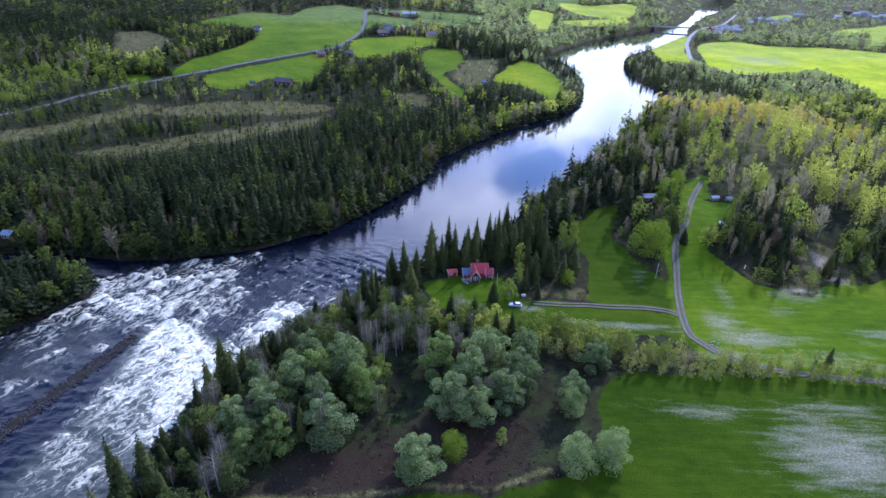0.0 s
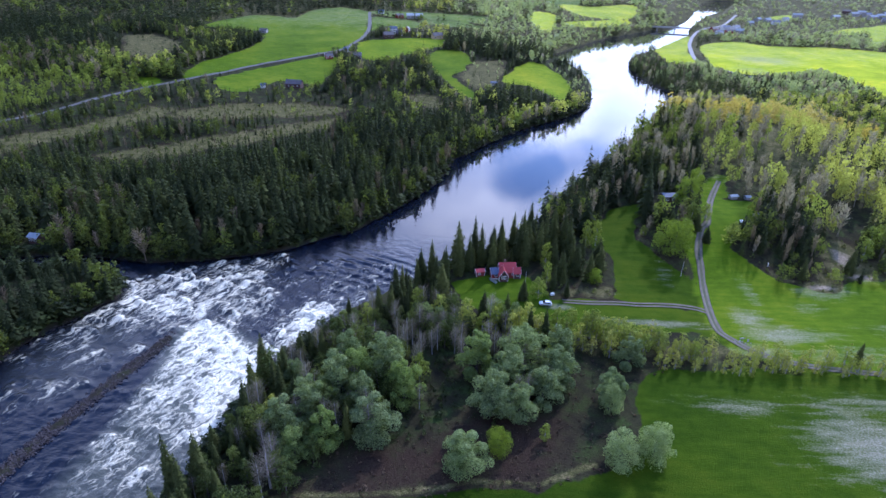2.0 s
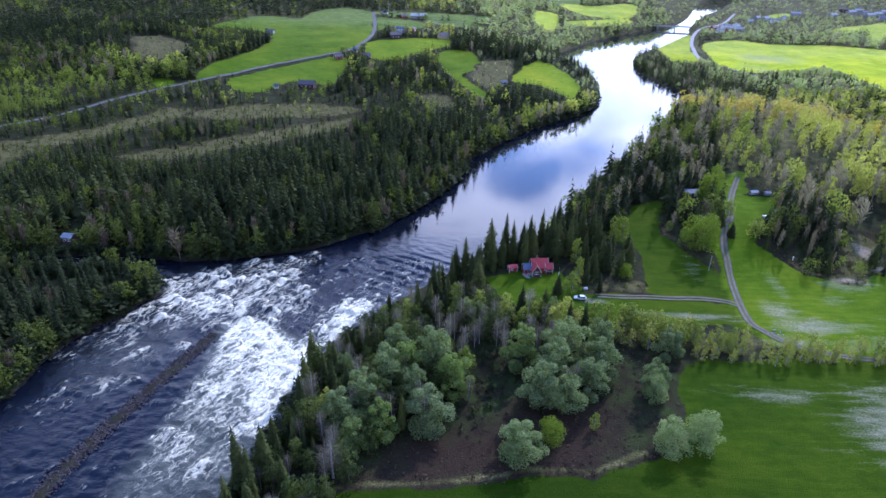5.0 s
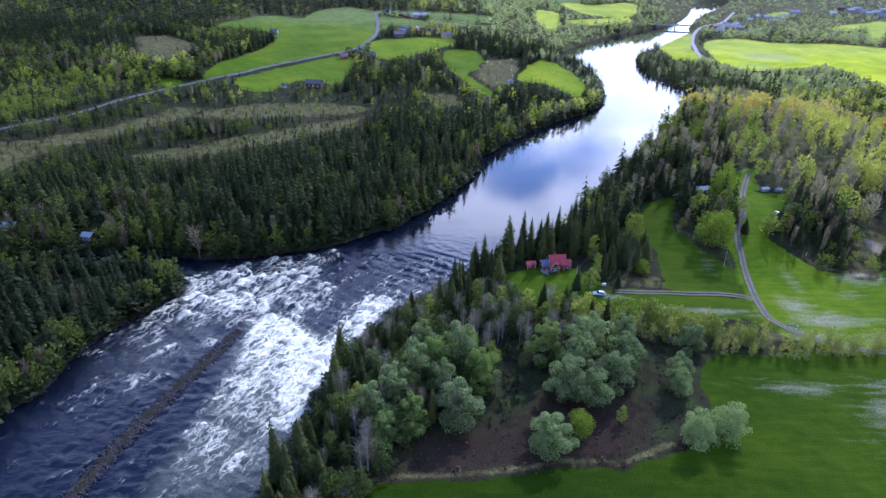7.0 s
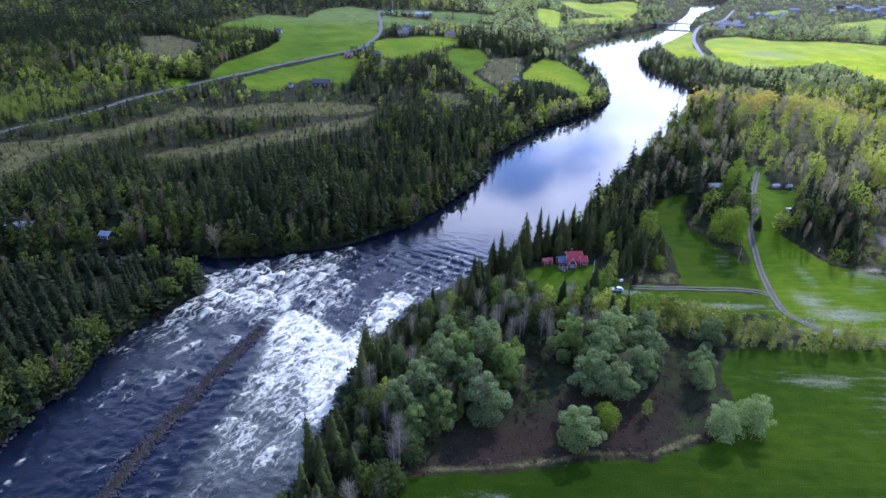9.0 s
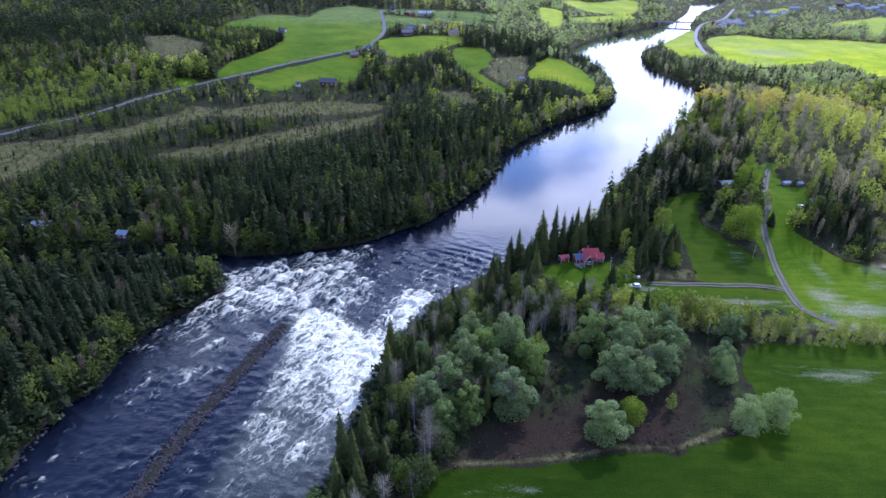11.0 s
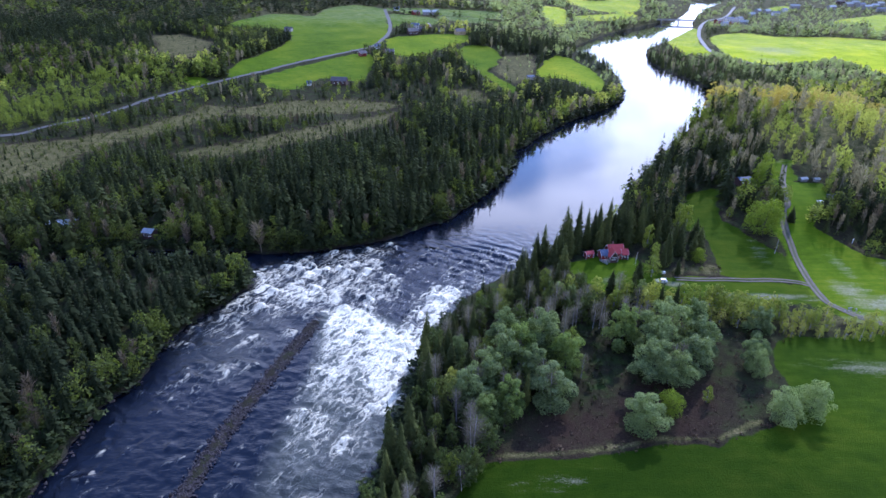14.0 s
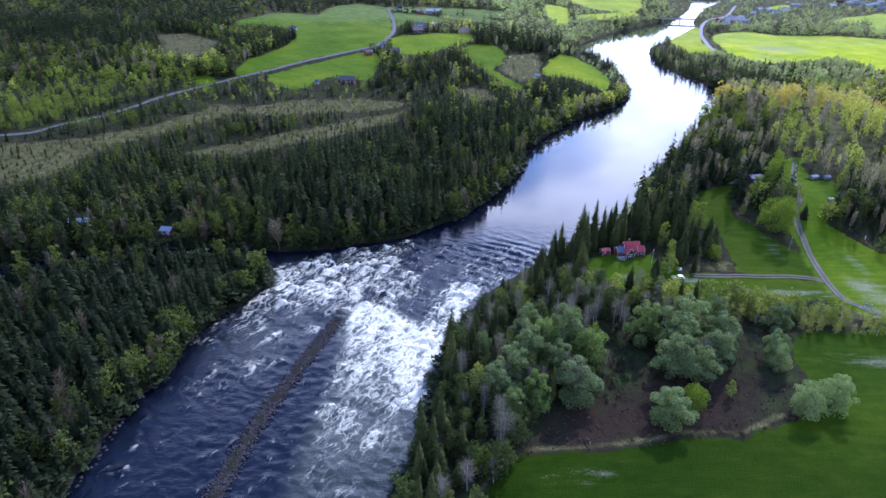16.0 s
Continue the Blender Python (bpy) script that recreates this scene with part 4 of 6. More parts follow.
mid_broad2 = [leaf_cloud(rng, *lobes(rng, 10, w, 0.12, 0.92), 80, 0.092) for w in (0.28, 0.33, 0.38)]
mid_bare = [fan([bare_crown(rng, 150, w, 0.010), tube([(0, 0, 0), (0.01, 0, 0.5), (0, 0.01, 0.95)], [0.012, 0.008, 0.002], 3)]) for w in (0.15, 0.19, 0.24)]
far_bare = [fan([bare_crown(rng, 34, w, 0.022), tube([(0, 0, 0), (0, 0, 0.9)], [0.012, 0.004], 3)]) for w in (0.2, 0.26)]


def wood(name, protos, x, y, h, tint, mat, label, wide=1.0):
    """Many trees that nobody could count, as one mesh."""
    if not len(x):
        return
    z = height(x, y) - 0.15
    r = np.random.default_rng(len(x))
    kind, turn, fat = r.integers(0, len(protos), len(x)), r.uniform(0, 6.28, len(x)), r.uniform(0.82, 1.2, len(x)) * wide
    lean = r.normal(size=(len(x), 2)) * 0.025
    co, tri, tn, base = [], [], [], 0
    for k, (pc, pt) in enumerate(protos):
        s = kind == k
        if not s.any():
            continue
        c, sn = np.cos(turn[s])[:, None], np.sin(turn[s])[:, None]
        hh, ff = h[s][:, None], (h[s] * fat[s])[:, None]
        px, py, pz = (pc[:, 0] * c - pc[:, 1] * sn) * ff, (pc[:, 0] * sn + pc[:, 1] * c) * ff, pc[:, 2] * hh
        q = np.stack([px + x[s][:, None] + lean[s][:, :1] * pz, py + y[s][:, None] + lean[s][:, 1:] * pz, pz + z[s][:, None]], -1)
        m = len(pc)
        co.append(q.reshape(-1, 3)); tn.append(np.repeat(tint[s], m))
        tri.append((pt[None] + (np.arange(s.sum()) * m)[:, None, None] + base).reshape(-1, 3)); base += m * s.sum()
    me = mesh_of(name, np.concatenate(co), np.concatenate(tri), [mat], False)
    a = me.attributes.new("tint", "FLOAT", "POINT"); a.data.foreach_set("value", np.concatenate(tn).astype(np.float32))
    return tagged(new(name, me), label, "trees", kind="stuff")


def scatter(x0, x1, y0, y1, step, seed):
    """A jittered grid of places."""
    r = np.random.default_rng(seed)
    gx, gy = np.meshgrid(np.arange(x0, x1, step), np.arange(y0, y1, step))
    x, y = gx.ravel() + r.uniform(-0.48, 0.48, gx.size) * step, gy.ravel() + r.uniform(-0.48, 0.48, gx.size) * step
    return x, y, r


ALL_WAYS = [(LEFT_ROAD, 7), (TRACK, 4.5), (BRANCH, 3.5), (RIGHT_ROAD, 9)]
# homes and yards; (126, 261) and (123.5, 254) open the camera's view to the hut
CLEAR_SPOTS = [(48, 208, 9), (62, 189, 5), (128, 270, 8), (126, 261, 7), (123.5, 254, 5), (-106, 499, 14), (-53, 729, 12), (-52, 775, 8), (-36, 785, 8), (-43, 750, 8), (-34, 896, 12), (-55, 891, 8), (-84, 920, 8), (3, 749, 8), (-20, 765, 8), (-72, 615, 8), (-99, 609, 8), (-87, 642, 8), (61, 543, 8), (-199, 730, 8), (-123, 459, 8), (-191, 236, 9), (-150, 230, 7), (489, 1079, 25), (156, 250, 6), (160, 272, 7)]


def free_ground(x, y, margin=1.5):
    """Where woods may stand."""
    d = shore(x, y)
    ok = d > margin
    for line in FIELD_S.values():
        ok &= area(x, y, line) < 0.5
    for line, w in ALL_WAYS:
        ok &= line_distance(x, y, line, False) > w
    for hx, hy, hr in CLEAR_SPOTS:
        ok &= (x - hx) ** 2 + (y - hy) ** 2 > hr ** 2
    return ok, d


def open_rough(x, y):
    o = np.full(x.shape, -1e9)
    for line in CLEARINGS:
        o = np.maximum(o, area(x, y, line))
    return o


def view_limit(x, y, base=2.0):
    """Heights fitted to the camera's view: how tall a tree may be before it hides open ground from mid-path."""
    far = np.hypot(x, y)
    ux, uy, fall = x / far, y / far, 105 / far
    lim = np.full(x.shape, 99.0)
    opens = list(FIELD_S.values())[:11] + CLEARINGS[:6]
    for s in (5, 10, 16, 24, 34, 46, 60):
        px, py = x + ux * s, y + uy * s
        hit = np.zeros(x.shape, bool)
        for line in opens:
            hit |= inside(px, py, line)
        hit |= (line_distance(px, py, LEFT_ROAD, False) < 5) & (vnoise(x, y, 30, 57) > -0.15)
        lim = np.where(hit, np.minimum(lim, base + s * fall), lim)
    return lim

# ---- stands of the woods ----
FLANK = [(60, 232), (77, 269), (98, 304), (126, 344), (158, 384), (178, 374), (164, 330), (152, 290), (141, 264), (118, 262), (107, 245), (88, 247)]
CLUMP = [(143, 234), (152, 231), (155, 223), (165, 222), (167, 211), (174, 221), (182, 239), (185, 258), (170, 263), (154, 252)]
GREY_BAND = [(162, 262), (181, 284), (206, 282), (200, 260), (188, 262), (170, 266)]
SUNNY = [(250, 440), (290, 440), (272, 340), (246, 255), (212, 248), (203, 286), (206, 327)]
DARK_BLOCKS = [[(2, 690), (12, 735), (60, 745), (92, 680), (86, 620), (52, 640), (30, 680)], [(-290, 610), (-262, 650), (-215, 655), (-190, 640), (-206, 575), (-216, 540), (-262, 545)]]

# ---- woods beyond the near bank ----
YOUNG_BIRCHES = [(-355, 434), (-353, 445), (-353, 478), (-326, 504), (-279, 498), (-250, 469), (-255, 431), (-262, 406), (-274, 385), (-284, 362), (-302, 354)]
for band, (x0, x1, y0, y1, step, far) in enumerate(((-330, 430, 60, 420, 4.1, False), (-560, 620, 420, 760, 5.2, False), (-1100, 1000, 760, 1250, 9.0, True), (-1500, 1600, 1250, 2300, 19.0, True))):
    x, y, r = scatter(x0, x1, y0, y1, step, 40 + band)
    view = np.abs(x) < 0.86 * (y + 40) + 60
    x, y = x[view], y[view]
    ok, d = free_ground(x, y, 0.9)
    ok &= ~((x > -50) & (x < 130) & (y < 244) & (area(x, y, MID_LEFT) < 0))
    ok &= ~((x > 100) & (y < 205) & (area(x, y, MID_LEFT) < 0))
    x, y, d = x[ok], y[ok], d[ok]
    left, rough = area(x, y, MID_LEFT) > 0, open_rough(x, y)
    n1, n2, n3, roll = vnoise(x, y, 60, 31), vnoise(x, y, 22, 32), vnoise(x, y, 9, 33), r.random(len(x))
    keep = np.where(rough > 0, roll < np.where(left & (n3 > 0.1), 0.34, np.where((y > 270) & ~left, 0.3, 0.12)), True) & np.where(rough > -4, roll < 0.6, True)
    hill = (~left) & (y < 520) & (np.hypot((x - 205) / 95, (y - 372) / 110) < 1.15)
    isle = inside(x, y, ISLAND_S)
    young = left & (y > 318) & (y < 480) & (x < -40) & (d > 40)
    # gaps on the hill
    keep &= ~(hill & (n2 > 0.40) & (roll < 0.5) & ~inside(x, y, FLANK) & ~inside(x, y, CLUMP)) & ~(hill & (roll > 0.72) & (d > 30))
    # uneven stand: small gaps
    keep &= ~(left & ~young & (vnoise(x, y, 13, 36) > 0.22) & (roll > 0.45) & (d > 14))
    flank, clump, grey_band, sunny = (inside(x, y, p) for p in (FLANK, CLUMP, GREY_BAND, SUNNY))
    block_dark = inside(x, y, DARK_BLOCKS[0]) | inside(x, y, DARK_BLOCKS[1])
    solid_stand = flank | clump | grey_band
    # young, thin wood round the clearings
    keep &= ~(young & (roll > 0.62))
    keep &= ~(hill & (roll > 0.36) & (d > 34) & ~solid_stand)
    keep |= clump & free_ground(x, y, 2.0)[0] & (roll < 0.75)
    # share of spruce: dark belts by the river, more birch by the road and in the distance
    share = 0.80 + 0.2 * n1 - 0.3 * (n2 > 0.35) - 0.25 * np.clip((y - 700) / 300, 0, 1) * (x > -60) + 0.12 * (x < -120) * (y > 480) - 0.5 * np.clip(1.2 - d / 11, 0, 1)
    share = np.where(hill, 0.06 + 0.70 * np.clip(1 - (d - 5) / 32, 0, 1) * (y < 400), share)
    share = np.where((~left) & ~hill, 0.30 + 0.35 * n1, share)
    share = np.where(flank, 0.52 + 0.2 * n2, np.where(clump, 0.68, np.where(grey_band, 0.12, share)))
    headland = (~left) & (x > 215) & (y > 520) & (y < 1000) & (d < 60)
    share = np.where(headland, 0.66 + 0.3 * n2, share)
    share = np.where((y > 800) & (x > 60) & ~headland, 0.28 + 0.4 * n1, share)
    share = np.where(block_dark, 0.95, share)
    cape = left & (x > 60) & (y > 520) & (y < 780) & (d < 45)
    keep &= ~(cape & (roll > np.where(y < 720, 0.40, 0.6)))
    share = np.where(left & (x > -10) & (y > 380) & (d < 9), share - 0.25, share)
    share = np.where(isle, 0.90 - 0.40 * np.clip(1.2 - d / 9, 0, 1), share)
    share = np.where((x < -205) & (y > 430) & (y < 580), 0.3, share)
    town = (x > 430) & (y > 1000)
    keep &= ~(town & (roll > 0.6))
    fresh = inside(x, y, YOUNG_BIRCHES)
    share = np.where(fresh, 0.10, share)
    keep |= fresh & (free_ground(x, y, 2.0)[0]) & (roll < 0.9)
    what = r.random(len(x))
    spruce = keep & (what < share)
    bare = keep & ~spruce & (r.random(len(x)) < np.where(grey_band, 0.85, np.where(sunny, 0.28, np.where(headland, 0.75, np.where(flank | clump, 0.5, np.where(hill, 0.62, np.where(left & (y < 420), 0.25, 0.28)))))))
    gold = keep & hill & ~spruce & (np.hypot((x - 232) / 64, (y - 402) / 34) < 1.0 + 0.3 * n3) & (r.random(len(x)) < 0.78)
    birch = keep & ~spruce & ~bare & ~gold
    bare &= ~gold
    tall = 1 + 0.24 * n1 + 0.20 * n3
    hs = np.clip(15.2 * tall + r.normal(size=len(x)) * 3.4, 5, 25) * np.where(isle, np.where(y > 178, 0.64, 0.84), 1) * np.where(rough > -6, 0.6, 1)
    hb = np.clip(9.5 * tall + r.normal(size=len(x)) * 1.8, 4, 15) * np.where(rough > -3, 0.6, 1)
    hs, hb = np.where(young, hs * 0.68, hs), np.where(young, hb * 0.75, hb)
    hs, hb = np.where(cape, hs * 0.62, hs), np.where(cape, hb * 0.55, hb)
    hs, hb = np.where(town, hs * 0.6, hs), np.where(town, hb * 0.62, hb)
    point = (x > 215) & (y > 610) & (y < 1000) & (x < 420)
    hs, hb = np.where(point, hs * 0.75, hs), np.where(point, hb * 0.8, hb)
    lim = view_limit(x, y)
    hs, hb = np.minimum(hs, np.maximum(lim * r.uniform(0.8, 1.5, len(x)), 3.0)), np.minimum(hb, np.maximum(lim * r.uniform(0.8, 1.4, len(x)), 2.5))
    tint = np.clip(0.42 + 0.30 * n2 + 0.3 * r.normal(size=len(x)), 0, 1)
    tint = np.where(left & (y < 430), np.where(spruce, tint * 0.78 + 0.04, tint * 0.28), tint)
    # island trees darkened: cloud shade put into the leaf tint
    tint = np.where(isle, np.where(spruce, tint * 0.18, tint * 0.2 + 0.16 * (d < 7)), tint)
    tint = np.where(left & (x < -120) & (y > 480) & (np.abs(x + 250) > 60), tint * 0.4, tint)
    # far banks lightened with distance: haze put into the leaf tint
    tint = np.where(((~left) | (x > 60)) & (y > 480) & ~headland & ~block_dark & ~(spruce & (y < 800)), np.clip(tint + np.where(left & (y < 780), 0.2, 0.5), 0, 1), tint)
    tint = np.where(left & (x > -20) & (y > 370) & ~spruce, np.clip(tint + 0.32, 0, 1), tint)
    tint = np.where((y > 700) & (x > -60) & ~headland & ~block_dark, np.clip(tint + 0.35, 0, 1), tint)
    hb = np.where(hill, hb * 1.25, np.where(fresh, hb * 0.92, hb))
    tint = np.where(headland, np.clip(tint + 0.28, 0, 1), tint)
    tint = np.where(fresh, np.clip(0.48 + 0.22 * n3, 0, 1), tint)
    bare &= ~(fresh & (roll < 0.8))
    # hillside leaves lightened, most on SUNNY: sunlight put into the tint
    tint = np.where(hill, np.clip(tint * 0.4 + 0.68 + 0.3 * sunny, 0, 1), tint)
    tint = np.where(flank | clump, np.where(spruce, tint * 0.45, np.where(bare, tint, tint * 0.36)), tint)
    hs = np.where(clump, np.clip(hs * 0.95, 8, 15), hs)
    sets = (far_spruce, far_broad, far_bare) if far else (mid_spruce if band == 0 else mid_spruce2, mid_broad if band == 0 else mid_broad2, mid_bare)
    wide = (1.0, 1.2, 1.6, 2.8)[band]
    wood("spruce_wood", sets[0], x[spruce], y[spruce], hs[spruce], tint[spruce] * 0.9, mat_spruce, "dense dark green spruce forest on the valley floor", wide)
    # distant birches take the leaves with haze in their colour
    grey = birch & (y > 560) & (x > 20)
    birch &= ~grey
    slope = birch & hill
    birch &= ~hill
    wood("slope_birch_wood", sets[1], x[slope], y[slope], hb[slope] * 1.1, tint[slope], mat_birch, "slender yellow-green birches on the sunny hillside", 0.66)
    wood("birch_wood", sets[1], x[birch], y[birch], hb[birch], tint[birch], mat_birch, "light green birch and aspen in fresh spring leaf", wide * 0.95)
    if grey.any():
        wood("aspen_wood", sets[1], x[grey], y[grey], hb[grey], tint[grey], mat_far_haze, "birch wood along the far banks, pale grey-green with haze in its leaf colour", wide * 0.95)
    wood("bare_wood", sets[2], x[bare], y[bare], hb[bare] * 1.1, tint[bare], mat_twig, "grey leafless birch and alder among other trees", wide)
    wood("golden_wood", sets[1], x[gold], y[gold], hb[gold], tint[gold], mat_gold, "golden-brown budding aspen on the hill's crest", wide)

# bushes that hang over the water's edge
x, y, r = scatter(-260, 260, 60, 560, 1.9, 91)
d = shore(x, y)
ok = (d > 0.1) & (d < np.where(inside(x, y, ISLAND_S), 5.5, 3.4)) & (np.abs(x) < 0.86 * (y + 40) + 60) & ~((x > -20) & (x < 12) & (y > 170) & (y < 206))
x, y = x[ok], y[ok]
wood("bank_bushes", far_broad, x, y, np.clip(np.where(area(x, y, MID_LEFT) > 0, 3.7, 2.6) + r.normal(size=len(x)) * 1.1, 1.2, 6.5), r.random(len(x)) * 0.85, mat_dark_leaf, "dark alder bushes along the water's edge", 1.9)

# low scrub on the clearings
x, y, r = scatter(-330, 260, 100, 520, 3.8, 71)
ok, d = free_ground(x, y, 0.8)
o = open_rough(x, y)
ok &= ((o > -3) | (r.random(len(x)) < 0.06)) & (r.random(len(x)) < 0.8) & ~((y < 165) & (x > -20))
wood("scrub", far_broad, x[ok], y[ok], np.clip(r.normal(size=ok.sum()) * 0.5 + 1.3, 0.5, 2.8), r.random(ok.sum()), mat_scrub, "low brown and olive scrub on cleared ground", 1.3)


# ---- single trees on the near bank ----
def part(name, data, material_, parent, label=""):
    """A mesh under a thing; data: (places, triangles)."""
    me = mesh_of(name, data[0], data[1], [material_], name == "trunk")
    ob = new(name, me)
    ob.parent = parent
    return tagged(ob, label)


def tree_kind(name, trunk, crown, bark, leaves, label, group):
    t = tagged(new(name), label, "tree", group)
    t.empty_display_size = 0.2
    part("trunk", trunk, bark, t)
    part("crown", crown, leaves, t)
    return t


PLACED = {}


def plant(kinds, places, seed):
    """One tree of its kind at each place: x, y, height and width to height."""
    r = np.random.default_rng(seed)
    for i, (x, y, h, w) in enumerate(places):
        k = int(r.integers(0, len(kinds)))
        z = float(height(np.array([x]), np.array([y]))[0])
        m = Matrix.LocRotScale((x, y, z - 0.05), Euler((r.normal() * 0.02, r.normal() * 0.02, r.uniform(0, 6.28))), (h * w, h * w, h))
        t = kinds[k]
        if k not in PLACED.setdefault(id(kinds), set()):
            t.matrix_basis = m
            t.scale = m.to_scale()
            PLACED[id(kinds)].add(k)
        else:
            c = t.copy(); scene.collection.objects.link(c)
            c.matrix_basis = m
            for o in t.children:
                p = o.copy(); scene.collection.objects.link(p); p.parent = c


rng = np.random.default_rng(9)
spruces = [tree_kind("spruce", a, b, mat_bark, mat_spruce_one, "tall dark green spruce on the river bank", "bank spruces") for a, b in near_spruce]
willows = [tree_kind("willow", *broadleaf(rng, 9000, 0.017, w, 0.06, 24), mat_bark, mat_willow_one, "round grey-green willow in new leaf on brown ground", "grove trees") for w in (0.27, 0.31, 0.36, 0.33)]
birches = [tree_kind("birch", *broadleaf(rng, 1100, 0.030, w, 0.10, 26), mat_pale_bark, mat_birch_one, "slender yellow-green birch in fresh leaf", "young birches") for w in (0.24, 0.28, 0.32)]
saplings = [tree_kind("birch_sapling", *broadleaf(rng, 520, 0.030, w, 0.08, 22), mat_pale_bark, mat_sapling_one, "thin yellow-green birch sapling in the hedge row", "hedge saplings") for w in (0.20, 0.26, 0.30)]
alders = [tree_kind("alder", *broadleaf(rng, 1300, 0.028, w, 0.06, 28), mat_bark, mat_olive_one, "olive-green alder in half-open leaf on the river bank", "bank alders") for w in (0.24, 0.29, 0.33)]
sallows = [tree_kind("sallow", *broadleaf(rng, 9000, 0.018, w, 0.03, 34), mat_bark, mat_sallow_one, "round pale green sallow bush at the field's edge", "sallow bushes") for w in (0.46, 0.50)]
maples = [tree_kind("maple", *broadleaf(rng, 9000, 0.017, w, 0.08, 34), mat_bark, mat_green_one, "broad bright green tree on the lawn", "lawn trees") for w in (0.44, 0.50)]
bares = [tree_kind("bare_birch", tube([(0, 0, -0.02), (0.01, 0.01, 0.5), (0, 0.02, 0.96)], [0.017, 0.011, 0.003], 6), bare_crown(rng, 340, w, 0.0032), mat_pale_bark, mat_twig_one, "pale grey leafless birch on the river bank", "bare birches") for w in (0.22, 0.28)]

plant(willows, [(9, 145, 18.5, 1.1), (15, 137, 14.5, 1.2), (8, 124, 13.5, 1.6), (-2, 149, 16, 1.1), (-9, 128, 16, 1.3), (-15, 122, 14, 1.25), (-4, 120, 13, 1.25), (-10, 115, 11, 1.2), (-3, 138, 16.5, 1.15), (4, 131, 15, 1.1), (2, 141, 16, 1.1),
                (36, 150, 16, 1.25), (50, 151, 17, 1.35), (59, 146, 13.5, 1.35), (45, 142, 16, 1.4), (54, 138, 12.5, 1.45), (40, 133, 14.5, 1.35), (47, 132, 12, 1.35), (32, 114.5, 10.5, 1.9), (73, 139, 11.5, 1.15), (83, 156, 11, 1.5), (61, 157, 13, 1.2)], 1)
plant(sallows, [(71, 117, 9.5, 1.15), (80, 119.5, 10, 1.1), (72.5, 136, 10, .8)], 31)
plant(maples, [(119, 227, 16, 1.05), (135.7, 266.5, 14, 1.0), (89.5, 252, 7, 1.2), (82.5, 205.7, 6, 1.2), (40.5, 119, 8, .9), (145.1, 283.2, 12, 1)], 2)
plant(bares, [(-14, 106.5, 13, 1.5), (-24, 92, 11, 1.3), (-17.5, 94, 9, .9), (31.2, 159.8, 13, 1), (8, 155, 13, 1), (-30, 88, 10, 1.2), (14.1, 160.9, 13, 1), (4, 159.8, 13, 1), (25.2, 167, 12, 1), (101, 161.6, 7, 1.2), (-3, 150, 13, 1), (-10, 137, 12, 1)], 3)
plant(birches, [(130.8, 244.6, 12, 1.1), (138.8, 249.5, 9, 1.1), (110.7, 242.4, 5, 1.3), (198, 229, 11, 1.2), (205, 237, 12, 1.1), (203, 221, 8, 1.3), (146, 236, 9, 1.1), (59.2, 192.4, 9, 1.1), (43.3, 173.3, 11, 1), (53.4, 172.3, 11, 1), (73.7, 169.6, 11, 1.2), (84.9, 164.7, 10, 1.3), (95.1, 165.9, 9, 1.4), (33.2, 174.3, 11, 1), (53, 124, 6, 1), (62.5, 170.4, 11, 1), (-20.5, 97, 9, 1), (105, 161.6, 7, 1), (64.9, 216.1, 12, .8), (63.9, 204, 9, .9),
                (84.2, 234.2, 13, .8), (89, 236.6, 12, .9), (38.2, 169.1, 10, 1), (78.7, 165.6, 10, 1.2), (88.9, 161.6, 9, 1.2), (67.7, 173.7, 9, 1.1), (24.2, 177.4, 11, 1), (16.1, 181.6, 11, 1), (47.3, 167.1, 11, 1)], 4)
plant(spruces, [(70, 207, 14, 1.3), (76, 211, 15, 1.2), (81, 208, 13, 1.4), (68, 214, 16, 1.2), (79, 217, 15, 1.2), (86, 215, 12, 1.4), (87, 222, 12, 1.3), (134.8, 234.5, 8, 1.9), (119.8, 246.2, 11, 1.3), (122.1, 242.6, 12, 1.2), (133.2, 242.1, 10, 1.3), (118.8, 250.4, 12, 1.1), (53.6, 191.1, 9, 1.3), (70, 194.3, 8, 1.4), (65.4, 198.8, 12, 1), (46.4, 175.4, 13, 1), (58.4, 166.1, 14, 1), (63.4, 161, 13, 1), (53.3, 166.1, 14, 1), (70.2, 204.4, 9, 1.1), (56.7, 226.9, 21, .9), (47.6, 215.8, 19, .8), (39.5, 217.7, 19, .9), (34.4, 212.5, 17, .9), (43.5, 213.6, 17, .9), (25.3, 202.2, 17, 1), (20.3, 208.7, 17, 1), (16.2, 203.4, 16, 1),
                (56.7, 217.6, 18, 1), (62.9, 222, 20, 1), (70, 231.2, 21, 1), (74.1, 230.4, 21, 1), (75.2, 224.5, 20, 1), (74.3, 211.6, 18, 1), (166, 214, 11, 1.4), (187, 219, 12, 1.35), (156.7, 161.8, 9, 1.2)], 5)

# belt of spruces along the water
x, y, r = scatter(-48, 96, 86, 262, 3.9, 81)
ok, d = free_ground(x, y, 2.0)
lawnish = np.maximum(area(x, y, FIELDS["house_lawn"]), area(x, y, FIELDS["lawn"])) > -3
ok &= (area(x, y, MID_LEFT) < 0) & ~lawnish & (open_rough(x, y) < -1)
belt = ok & (y < 238) & ~((y > 174) & (y < 214) & (d < 7)) & (d < np.where(y < 175, 14, 22)) & (r.random(len(x)) < np.where(y < 180, 0.74, 0.62))
HOLE = [(20, 157), (32, 154), (35, 140), (31, 124), (16, 118), (20, 132)]
grove = ok & ~belt & ~inside(x, y, HOLE) & (d < 45) & (y < 182) & (x < 60) & (r.random(len(x)) < 0.30)
